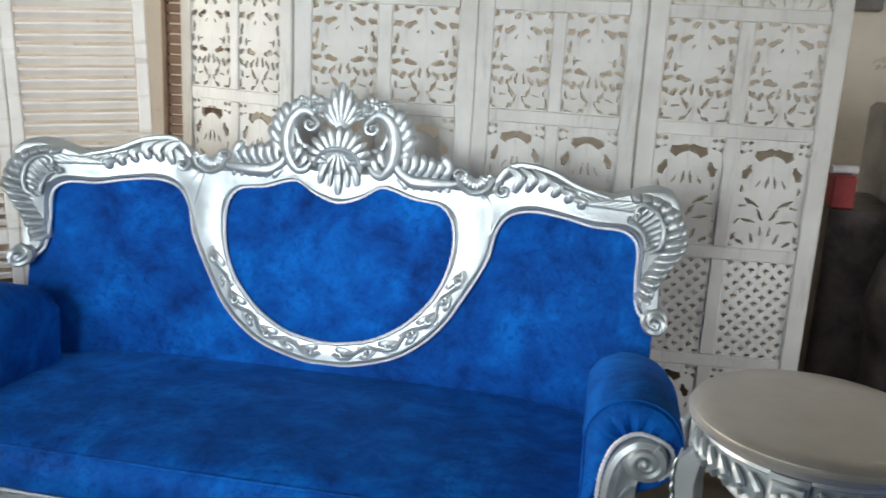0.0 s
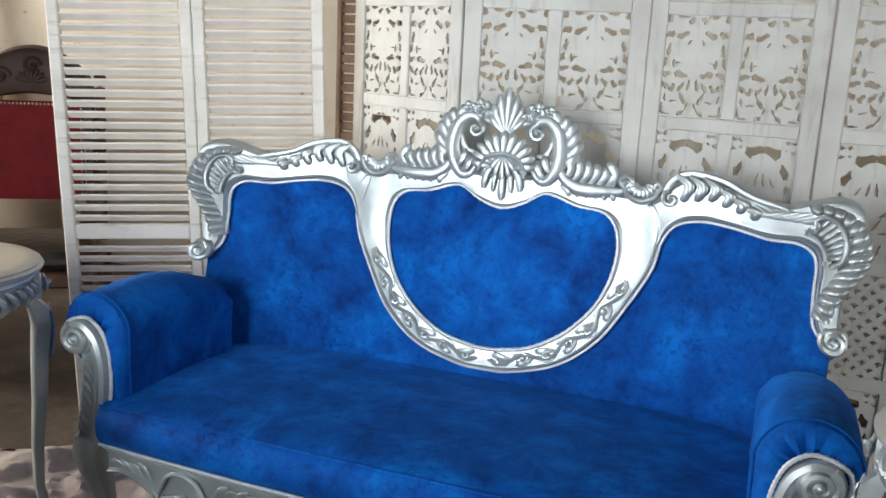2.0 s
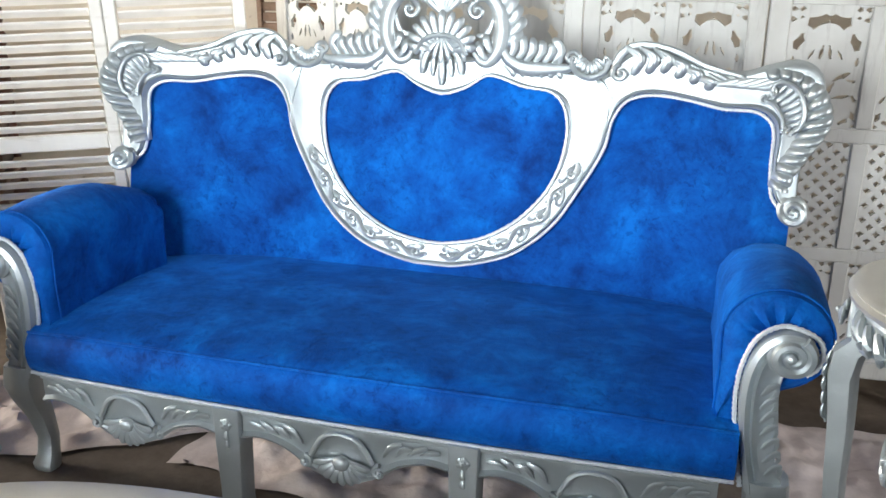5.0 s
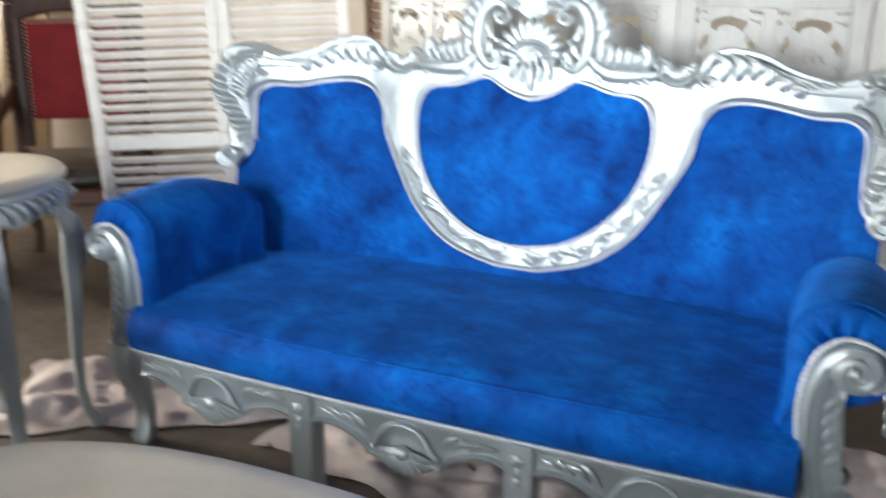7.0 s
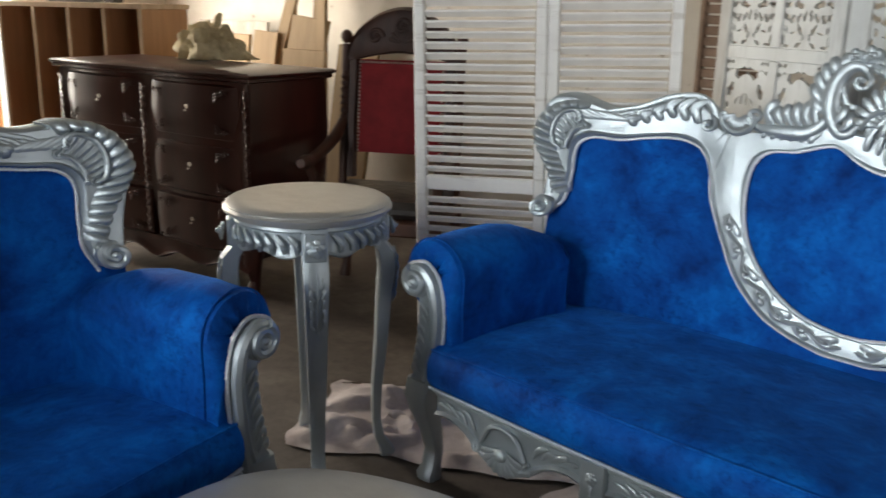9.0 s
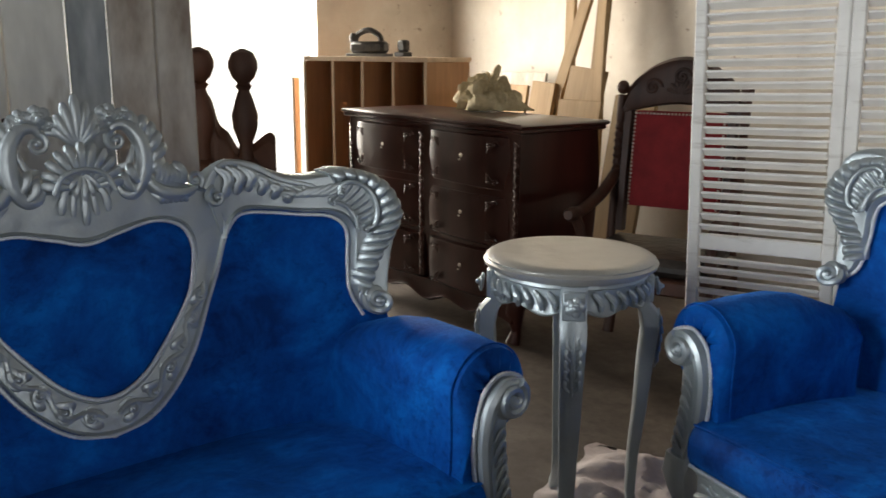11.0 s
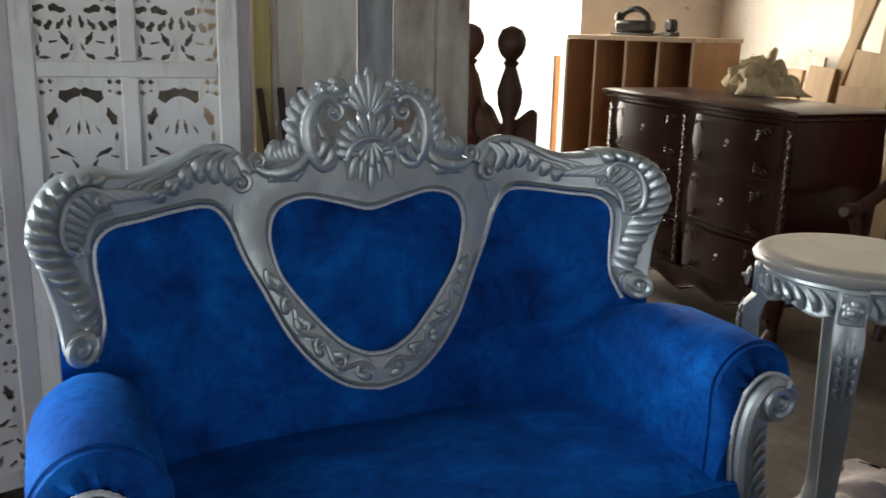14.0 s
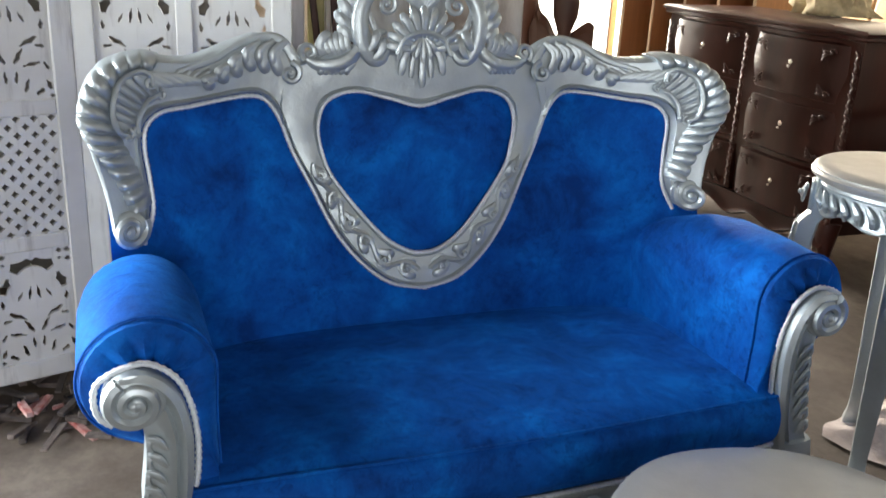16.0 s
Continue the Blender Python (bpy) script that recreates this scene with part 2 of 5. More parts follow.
def tube(path, radius, segs=8, ref=(0, 1, 0), flat=1.0, closed=False, twist=0.0, lobe=0.0, geo=None):
    """A tube along path; flat squashes it along ref; twist and lobe make a cord."""
    g = geo or Geo()
    p = np.array(path, float)
    n = len(p)
    rad = np.full(n, radius) if np.isscalar(radius) else np.array(radius)
    tan = (np.roll(p, -1, 0) - np.roll(p, 1, 0)) if closed else np.gradient(p, axis=0)
    tan /= np.linalg.norm(tan, axis=1)[:, None] + 1e-9
    up = np.array(ref, float) - (tan @ np.array(ref, float))[:, None] * tan
    up /= np.linalg.norm(up, axis=1)[:, None] + 1e-9
    side = np.cross(tan, up)
    run = np.r_[0, np.cumsum(np.linalg.norm(np.diff(p, axis=0), axis=1))]
    a = np.linspace(0, 2 * np.pi, segs, endpoint=False)
    r = rad[:, None] * (1 + lobe * np.cos(2 * a[None] - twist * run[:, None])) if lobe else rad[:, None] * np.ones((1, segs))
    v = p[:, None] + side[:, None] * (r * np.cos(a))[..., None] + up[:, None] * (flat * r * np.sin(a))[..., None]
    f = []
    for i in range(n if closed else n - 1):
        j = (i + 1) % n
        for s in range(segs):
            t = (s + 1) % segs
            f.append((i * segs + s, i * segs + t, j * segs + t, j * segs + s))
    if not closed:
        f += [tuple(range(segs))[::-1], tuple(range((n - 1) * segs, n * segs))]
    return g.add(v.reshape(-1, 3), f)


def loft(rings, cap=True, geo=None):
    """Skin over rings of the same count."""
    g = geo or Geo()
    n, k = len(rings), len(rings[0])
    f = []
    for i in range(n - 1):
        for s in range(k):
            t = (s + 1) % k
            f.append((i * k + s, i * k + t, (i + 1) * k + t, (i + 1) * k + s))
    if cap:
        f += [tuple(range(k))[::-1], tuple(range((n - 1) * k, n * k))]
    return g.add([p for r in rings for p in r], f)


def lathe(profile, segs=32, centre=(0, 0, 0)):
    """A turned form from (radius, height) pairs."""
    rings = [[(centre[0] + r * math.cos(2 * math.pi * s / segs), centre[1] + r * math.sin(2 * math.pi * s / segs), centre[2] + z) for s in range(segs)] for r, z in profile]
    return loft(rings)


class Carver:
    """Carves ornaments that lie on a curved front; at(x, z, d) stands d in front of it."""

    def __init__(self, front):
        self.front = front

    def at(self, x, z, d=0.0):
        return (x, self.front(x, z) - d, z)

    def line(self, pts, n, d, closed=False):
        return [self.at(x, z, d) for x, z in spline(pts, n, closed)]

    def lobe(self, g, pts, w, d=0.012, flat=0.62, n=10, power=None):
        """A leaf lobe that widens from its stem to a rounded tip; with power, drawn out at both ends."""
        q = spline(pts, n)
        s = np.linspace(0.02, 0.98, n)
        r = w * np.sin(np.pi * s ** power) ** 0.8 + 0.0008 if power else w * (0.28 + 0.72 * s ** 0.8) * np.sqrt(1 - s ** 7) + 0.0006
        lift = d + 0.35 * w * np.sin(np.pi * s)
        tube([self.at(x, z, e) for (x, z), e in zip(q, lift)], r, 7, flat=flat, geo=g)

    def fan(self, g, cx, cz, a0, a1, count, r0, r1, w, d=0.012, bulge=0.0):
        for i in range(count):
            u = i / max(1, count - 1)
            a = radians(a0 + (a1 - a0) * u)
            k = 1 - bulge * (2 * u - 1) ** 2
            ca, sa = math.cos(a), math.sin(a)
            self.lobe(g, [(cx + r0 * ca, cz + r0 * sa), (cx + 0.5 * (r0 + r1 * k) * ca, cz + 0.5 * (r0 + r1 * k) * sa), (cx + r1 * k * ca, cz + r1 * k * sa)], w, d)

    def curl(self, g, cx, cz, r, start, turns, w, d=0.014, n=34):
        """A volute that runs inwards from an angle."""
        p, rad = [], []
        for i in range(n):
            u = i / (n - 1)
            a = radians(start) + turns * 2 * math.pi * u
            q = r * (1 - 0.85 * u)
            p.append(self.at(cx + q * math.cos(a), cz + q * math.sin(a), d + 0.006 * u))
            rad.append(w * (1 - 0.45 * u))
        tube(p, rad, 7, geo=g)
        e = self.at(cx, cz, d + 0.006)
        ball(g, e, w * 0.9)

    def rose(self, g, cx, cz, r, d=0.03):
        for ring, (k, rr, ww) in enumerate(((5, 0.66, 0.60), (4, 0.30, 0.40))):
            for i in range(k):
                a = 2 * math.pi * (i + 0.5 * ring) / k
                ball(g, self.at(cx + r * rr * math.cos(a), cz + r * rr * math.sin(a), d + 0.25 * r * ring), r * ww, (1, 0.42, 1))
        ball(g, self.at(cx, cz, d + 0.5 * r), r * 0.32)

    def band(self, inner, outer, n, height, thick, profile, closed=False):
        """A moulded strip between two curves, with a front profile and a flat back."""
        a, b = spline(inner, n, closed), spline(outer, n, closed)
        k = len(profile)
        rings = []
        for p, q in zip(a, b):
            ring = []
            for u, h in profile:
                x, z = p + (q - p) * u
                ring.append(self.at(x, z, height * h))
            ring.append(self.at(*q, -thick))
            ring.append(self.at(*p, -thick))
            rings.append(ring)
        if closed:
            rings.append(rings[0])
        return loft(rings, not closed)


def ball(g, c, r, scale=(1, 1, 1), segs=8, rings=5):
    out = []
    for i in range(rings):
        t = math.pi * (0.06 + 0.88 * i / (rings - 1))
        out.append([(c[0] + scale[0] * r * math.sin(t) * math.cos(2 * math.pi * s / segs), c[1] + scale[1] * r * math.sin(t) * math.sin(2 * math.pi * s / segs), c[2] - scale[2] * r * math.cos(t)) for s in range(segs)])
    return loft(out, geo=g)


# a flat face with a raised bead at both borders
RAIL = ((0.0, 0.0), (0.02, 0.75), (0.07, 0.98), (0.12, 0.74), (0.2, 0.74), (0.5, 0.86), (0.8, 0.76), (0.9, 0.78), (0.96, 0.6), (1.0, 0.0))
RING = ((0.0, 0.0), (0.03, 0.85), (0.07, 1.08), (0.12, 0.80), (0.3, 0.84), (0.5, 0.88), (0.7, 0.84), (0.88, 0.80), (0.93, 1.08), (0.97, 0.85), (1.0, 0.0))


def flip(pts):
    return [(-x, z) for x, z in pts]


# ---- seats ----
def settee(name, m, spec, label):
    """A carved seat with a shaped back, rolled arms and a pierced apron."""
    root = thing(name, m, label, "armchair" if name == "armchair" else "sofa")
    flatx, curve, y0 = spec["flat"], spec["curve"], spec["depth"]

    def front(x, z):
        lean = 0.10 if z > 0.85 else 0.22
        return y0 - curve * max(0.0, abs(x) - flatx) ** 2 + (z - 0.85) * lean

    c = Carver(front)
    W, ya, sy = spec["arm"], spec["arm_y"], spec["seat_y"]
    # upholstered back below and beside the frame
    top = spec["mid"]
    tx, tz = [p[0] for p in top], [p[1] for p in top]
    nx, nz = 64, 30
    v = []
    for j in range(nz + 1):
        for i in range(nx + 1):
            x = (2 * i / nx - 1) * tx[-1]
            zt = float(np.interp(abs(x), tx, tz))
            z = 0.33 + (zt - 0.33) * j / nz
            u = abs(x)
            puff = 0.030 * max(0.0, 1 - ((u - spec["puff"]) / 0.24) ** 2) * math.sin(math.pi * min(1, max(0, (z - 0.40) / 0.55)))
            v.append((x, front(x, z) + 0.006 - puff, z))
    f = [(j * (nx + 1) + i, j * (nx + 1) + i + 1, (j + 1) * (nx + 1) + i + 1, (j + 1) * (nx + 1) + i) for j in range(nz) for i in range(nx)]
    k = len(v)
    v += [(x, y + 0.09, z) for x, y, z in v]
    f += [tuple(q + k for q in reversed(a)) for a in f]
    rim = [j * (nx + 1) for j in range(nz + 1)] + [nz * (nx + 1) + i for i in range(1, nx + 1)] + [j * (nx + 1) + nx for j in range(nz - 1, -1, -1)] + [i for i in range(nx - 1, 0, -1)]
    f += [(rim[i], rim[(i + 1) % len(rim)], rim[(i + 1) % len(rim)] + k, rim[i] + k) for i in range(len(rim))]
    part("back_upholstery", Geo().add(v, f), VELVET, root, "crushed blue velvet back")
    # padded centre panel
    cen = spline(spec["centre"] + flip(spec["centre"])[-2:0:-1], 72, True)
    mid = cen.mean(0)
    v, f = [], []
    steps = 9
    for s in range(steps + 1):
        u = 1 - s / steps
        for x, z in cen:
            q = mid + (np.array((x, z)) - mid) * max(u, 0.02)
            v.append(c.at(q[0], q[1], 0.008 + 0.030 * (1 - u ** 2.5)))
    kk = len(cen)
    f = [(s * kk + i, s * kk + (i + 1) % kk, (s + 1) * kk + (i + 1) % kk, (s + 1) * kk + i) for s in range(steps) for i in range(kk)]
    f.append(tuple(range(steps * kk, steps * kk + kk)))
    part("centre_panel", Geo().add(v, f), VELVET, root, "domed blue velvet centre panel")
    # frame
    full_in = spec["centre"] + flip(spec["centre"])[-2:0:-1]
    full_out = spec["ring"] + flip(spec["ring"])[-2:0:-1]
    part("oval_frame", c.band(full_in, full_out, 120, 0.026, 0.03, RING, True), SILVER, root, "silver carved oval frame")
    rail = c.band(spec["rail_in"], spec["rail_out"], 70, 0.034, 0.035, RAIL)
    part("top_rail", rail, SILVER, root)
    part("top_rail", rail.mirrored(), SILVER, root)
    # the cord round the velvet
    cord = tube(c.line(full_in, 260, 0.020, True), 0.0048, 6, closed=True, twist=520, lobe=0.22)
    part("cord_trim", cord, ROPE, root, "twisted silver cord")
    side = tube(c.line(spec["panel"], 260, 0.018), 0.0046, 6, twist=520, lobe=0.22)
    part("cord_trim", side, ROPE, root)
    part("cord_trim", side.mirrored(), ROPE, root)
    # centre crest
    b = spec["crest"]
    s = b["s"]
    z0 = b["z"]
    g = Geo()
    c.fan(g, 0, z0 - 0.004, 8, 172, 11, 0.030 * s, 0.114 * s, 0.0142 * s, 0.042, 0.12)
    tube(c.line([(-0.075 * s, z0 - 0.012), (-0.05 * s, z0 + 0.028 * s), (0, z0 + 0.042 * s), (0.05 * s, z0 + 0.028 * s), (0.075 * s, z0 - 0.012)], 26, 0.05), 0.007 * s, 8, geo=g)
    carved("shell", "flute", g, SILVER, root, "fluted silver shell")
    g = Geo()
    for i in range(-4, 5):
        a = radians(-90 + 19 * i)
        ln = (0.112 - 0.0022 * i * i) * (1.0 if i % 2 == 0 else 0.86) * s
        ca, sa = math.cos(a), math.sin(a)
        bx, bz_ = 0.004 * i * s, z0 + 0.026 * s
        c.lobe(g, [(bx, bz_), (bx + 0.62 * ln * ca, bz_ + 0.55 * ln * sa), (bx + 0.80 * ln * ca, bz_ + ln * sa - 0.012 * s)], (0.0125 if i % 2 == 0 else 0.0095) * s, 0.034 if i % 2 == 0 else 0.029)
    for i in (-2, -1, 0, 1, 2):
        a = radians(-90 + 24 * i)
        ln = (0.066 - 0.006 * abs(i)) * s
        c.lobe(g, [(0.003 * i * s, z0 + 0.030 * s), (0.6 * ln * math.cos(a), z0 + 0.030 * s + 0.5 * ln * math.sin(a)), (0.9 * ln * math.cos(a), z0 + 0.030 * s + ln * math.sin(a))], 0.0085 * s, 0.043)
    carved("palmette", "leaf", g, SILVER, root)
    g = Geo()
    zt = b["top"]
    bz = z0 + 0.105 * s
    up = (zt - bz) / (0.125 * s)
    for a, ln, w in ((90, 0.125, 0.019), (74, 0.110, 0.018), (106, 0.110, 0.018), (56, 0.092, 0.017), (124, 0.092, 0.017), (36, 0.074, 0.015), (144, 0.074, 0.015)):
        ca, sa = math.cos(radians(a)), math.sin(radians(a))
        c.lobe(g, [(0.0, bz - 0.01), (0.62 * ln * s * ca, bz + 0.52 * ln * up * s * sa), (0.90 * ln * s * ca, bz + ln * up * s * sa)], 0.82 * w * s, 0.034, 0.5)
        c.lobe(g, [(0.30 * ln * s * ca, bz + 0.34 * ln * up * s * sa), (0.80 * ln * s * ca, bz + 0.56 * ln * up * s * sa), (1.25 * ln * s * ca, bz + 0.74 * ln * up * s * sa)], 0.5 * w * s, 0.030, 0.5)
    carved("finial_leaf", "leaf", g, SILVER, root)
    h = Geo()
    kx = 0.84 * b["w"]
    # the great C scroll and its leaves

    def X(x, z):
        return (x * kx, z0 + z * s)

    def swelled(pts, n, w0, w1, d):
        q = c.line([X(*p) for p in pts], n, d)
        tube(q, [s * (w0 + (w1 - w0) * math.sin(math.pi * i / (n - 1))) for i in range(n)], 9, flat=0.8, geo=h)

    swelled([(0.098, 0.118), (0.118, 0.142), (0.155, 0.142), (0.190, 0.108), (0.202, 0.055), (0.190, 0.005), (0.160, -0.030), (0.128, -0.028), (0.108, -0.004)], 46, 0.007, 0.024, 0.024)
    c.curl(h, *X(0.116, 0.108), 0.026 * s, 110, 1.3, 0.0080 * s, 0.028)
    for q in (((0.188, 0.088), (0.166, 0.012), (0.106, 0.014)), ((0.193, 0.060), (0.166, -0.014), (0.110, -0.010)), ((0.178, 0.104), (0.150, 0.046), (0.114, 0.040))):
        c.lobe(h, [X(*v_) for v_ in q], 0.0115 * s, 0.022)
    for x, z, x2, z2, w in ((0.186, -0.010, 0.146, 0.046, 0.016), (0.166, -0.028, 0.122, 0.026, 0.016)):
        c.lobe(h, [X(x, z), X(0.35 * x + 0.65 * x2, 0.62 * z + 0.38 * z2), X(x2, z2)], w * s, 0.030)
    carved("scrolled_leaf", "leaf", h, SILVER, root)
    carved("scrolled_leaf", "leaf", h.mirrored(), SILVER, root)
    h = Geo()
    for x, z, x2, z2, w in ((0.202, 0.020, 0.252, 0.052, 0.018), (0.206, 0.040, 0.262, 0.085, 0.017), (0.205, 0.065, 0.246, 0.118, 0.018), (0.196, 0.088, 0.228, 0.142, 0.017), (0.182, 0.108, 0.205, 0.160, 0.016), (0.215, 0.030, 0.240, 0.080, 0.016), (0.150, 0.130, 0.165, 0.172, 0.014)):
        c.lobe(h, [X(x, z), X(0.5 * (x + x2) + 0.010, 0.5 * (z + z2) - 0.004), X(x2 + 0.012, z2 + 0.006)], 1.15 * w * s, 0.018, 0.42)
        c.lobe(h, [X(x, z), X(0.6 * x + 0.4 * x2 - 0.008, 0.5 * (z + z2) + 0.010), X(0.3 * x + 0.7 * x2 - 0.012, z2 + 0.010)], 0.6 * w * s, 0.022)
    carved("outer_leaf", "leaf", h, SILVER, root)
    carved("outer_leaf", "leaf", h.mirrored(), SILVER, root)
    h = Geo()
    ox = b["out"] / kx
    swelled([(0.196, 0.030), (0.214, -0.008), (0.250, -0.034), (0.295, -0.044), (ox - 0.03, -0.040), (ox, -0.026)], 30, 0.009, 0.021, 0.022)
    c.curl(h, *X(ox - 0.008, -0.010), 0.024 * s, -60, 1.3, 0.008 * s, 0.024)
    for k_ in range(6):
        u = 0.214 + (ox - 0.075 - 0.214) * k_ / 5
        tall = 1 - 0.12 * k_
        c.lobe(h, [X(u, -0.030), X(u + 0.030, 0.008 * tall), X(u + 0.024, 0.052 * tall)], 0.0165 * s, 0.018)
        c.lobe(h, [X(u, -0.036), X(u + 0.026, -0.052), X(u + 0.034, -0.066)], 0.0095 * s, 0.024)
    c.lobe(h, [X(ox - 0.05, -0.030), X(ox - 0.045, 0.012), X(ox - 0.075, 0.040)], 0.016 * s, 0.020)
    carved("side_scroll", "leaf", h, SILVER, root)
    carved("side_scroll", "leaf", h.mirrored(), SILVER, root)
    for rx, rz, rr in ((0.070, 0.150, 0.020), (0.102, 0.168, 0.027), (0.150, 0.166, 0.021), (0.182, 0.142, 0.018)):
        h = Geo()
        c.rose(h, rx * kx, z0 + rz * s, rr * s, 0.022)
        carved("rosette", "petal", h, SILVER, root)
        carved("rosette", "petal", h.mirrored(), SILVER, root)
    # small cup between crest and rail
    if "cup" in spec:
        cx, cz = spec["cup"]
        h = Geo()
        tube(c.line([(cx - 0.052, cz + 0.03), (cx - 0.04, cz - 0.004), (cx, cz - 0.022), (cx + 0.04, cz - 0.004), (cx + 0.052, cz + 0.03)], 24, 0.03), 0.0085, 8, geo=h)
        c.curl(h, cx - 0.046, cz + 0.028, 0.014, 200, 1.0, 0.006, 0.03)
        c.curl(h, cx + 0.046, cz + 0.028, 0.014, -20, -1.0, 0.006, 0.03)
        c.fan(h, cx, cz + 0.036, 205, 335, 8, 0.014, 0.047, 0.0085, 0.028)
        carved("cup_ornament", "flute", h, SILVER, root)
        carved("cup_ornament", "flute", h.mirrored(), SILVER, root)
    # acanthus on the rail
    h = Geo()
    lf = spec["leaf"]
    lx, lz, lw = lf["x"], lf["z"], lf["w"]
    c.curl(h, lx + 0.012, lz - 0.052, 0.024, 100, 1.2, 0.008, 0.036)
    tube(c.line([(lx - 0.006, lz - 0.035), (lx + 0.016, lz + 0.002), (lx + 0.06 * lw, lz + 0.022), (lx + 0.14 * lw, lz + 0.012), (lx + 0.22 * lw, lz - 0.022), (lx + 0.31 * lw, lz - 0.042)], 40, 0.026), [0.013 * (1 - 0.55 * i / 39) for i in range(40)], 8, flat=0.8, geo=h)
    for i in range(6):
        u = 0.02 + 0.036 * i
        k = 1 - 0.1 * i
        c.lobe(h, [(lx + u * lw, lz + 0.018 - 0.6 * max(0, u - 0.09)), (lx + (u + 0.034) * lw, lz - 0.012 * k - 0.5 * max(0, u - 0.09)), (lx + (u + 0.022) * lw, lz - 0.056 * k - 0.45 * max(0, u - 0.09))], 0.0160, 0.034, 0.5)
        c.lobe(h, [(lx + (u + 0.012) * lw, lz + 0.014 - 0.6 * max(0, u - 0.09)), (lx + (u + 0.040) * lw, lz - 0.004 * k - 0.5 * max(0, u - 0.09)), (lx + (u + 0.040) * lw, lz - 0.034 * k - 0.45 * max(0, u - 0.09))], 0.0105, 0.040, 0.5)
    for i in range(5):
        u = 0.20 + 0.026 * i
        c.lobe(h, [(lx + u * lw, lz - 0.040), (lx + (u + 0.05) * lw, lz - 0.062), (lx + (u + 0.115) * lw, lz - 0.048 + 0.004 * i)], 0.0115, 0.032, 0.45)
    carved("acanthus_leaf", "leaf", h, SILVER, root)
    carved("acanthus_leaf", "leaf", h.mirrored(), SILVER, root)
    # shoulder shell with its fluted edge and end volute
    h = Geo()
    edge = spline(spec["edge"], 150)
    inn = spline(spec["edge_in"], 150)
    rings = []
    for i, (p, q) in enumerate(zip(edge, inn)):
        ring = []
        for j in range(13):
            v_ = j / 12
            ph = 15 * math.pi * (i / 149) - 1.5 * v_ * (0.4 + i / 149)
            rip = abs(math.sin(ph)) ** 0.45
            dome = math.sin(math.pi * min(1, 0.04 + 0.94 * v_)) ** 0.55
            w_ = q + (p - q) * (v_ - 0.05 * (1 - rip) * v_)
            ring.append(c.at(w_[0], w_[1], 0.012 + dome * (0.022 + 0.017 * rip)))
        ring += [c.at(*p, -0.035), c.at(*q, -0.02)]
        rings.append(ring)
    loft(rings, geo=h)
    part("fluted_shoulder", h, SILVER, root, "fluted silver shoulder shell")
    part("fluted_shoulder", h.mirrored(), SILVER, root)
    h = Geo()
    sx, sz = spec["shell"]
    rib = [(-0.035, 0.033), (-0.033, 0.050), (-0.012, 0.060), (0.023, 0.044), (0.040, -0.002), (0.034, -0.044), (0.014, -0.058)]
    low = [(-0.050, 0.012), (-0.026, 0.002), (-0.008, -0.026), (-0.003, -0.054)]
    tube(c.line([(sx + p, sz + q) for p, q in rib], 34, 0.046), 0.0058, 8, geo=h)
    tube(c.line([(sx + p, sz + q) for p, q in low], 26, 0.046), 0.0052, 8, geo=h)
    for (p, q), w_, turn in ((rib[0], 0.012, -1.0), (low[0], 0.011, 1.0), (rib[-1], 0.010, 1.0), (low[-1], 0.010, -1.0)):
        c.curl(h, sx + p, sz + q, w_, 90, turn, 0.0048, 0.044, 20)
    ra, rb = spline(low, 8), spline(rib, 12)[2:10]
    for p, q in zip(ra, rb):
        m_ = 0.45 * p + 0.55 * q
        c.lobe(h, [(sx + p[0], sz + p[1]), (sx + m_[0], sz + m_[1]), (sx + 0.93 * q[0] + 0.07 * p[0], sz + 0.93 * q[1] + 0.07 * p[1])], 0.0072, 0.034, 0.4)
    ex, ez = spec["volute"]
    carved("shoulder_medallion", "flute", h, SILVER, root)
    carved("shoulder_medallion", "flute", h.mirrored(), SILVER, root)
    h = Geo()
    c.curl(h, ex, ez, 0.031, 150, 1.7, 0.011, 0.046)
    for dd in (0.0, 0.02):
        ball(h, c.at(ex, ez, 0.030 - dd), 0.035, (1, 0.38, 1), 16, 9)
    part("volute", h, SILVER, root)
    part("volute", h.mirrored(), SILVER, root)
    # relief on the lower oval
    h = Geo()
    a = spline(spec["centre"], 160)
    o = spline(spec["ring"], 160)
    mm = 0.5 * (a + o)
    wid = np.linalg.norm(a - o, axis=1)
    start, stop, count = spec["relief"]
    vine = []
    for i in range(140):
        u = start + (stop - start) * i / 139
        e = int(159 * u)
        nrm = (o[e] - a[e]) / (wid[e] + 1e-6)
        vine.append(c.at(*(mm[e] + nrm * 0.17 * wid[e] * math.sin(math.pi * count * i / 139)), 0.024))
    tube(vine, [0.0062 + 0.0024 * math.sin(math.pi * count * i / 139) ** 2 for i in range(140)], 7, geo=h)
    for j in range(count):
        sg = 1 if j % 2 == 0 else -1
        e0, e1, e2 = (int(159 * (start + (stop - start) * (j + f_) / count)) for f_ in (0.12, 0.5, 0.86))
        n0, n1, n2 = ((o[e] - a[e]) / (wid[e] + 1e-6) for e in (e0, e1, e2))
        p0, p1, p2 = mm[e0] - n0 * 0.02 * wid[e0] * sg, mm[e1] - n1 * 0.16 * wid[e1] * sg, mm[e2] - n2 * 0.24 * wid[e2] * sg
        c.lobe(h, [tuple(p0), tuple(p1), tuple(p2)], 0.0135, 0.020)
        c.curl(h, *(mm[e1] + n1 * 0.02 * wid[e1] * sg), 0.0150, 90, sg * 1.1, 0.0058, 0.025, 18)
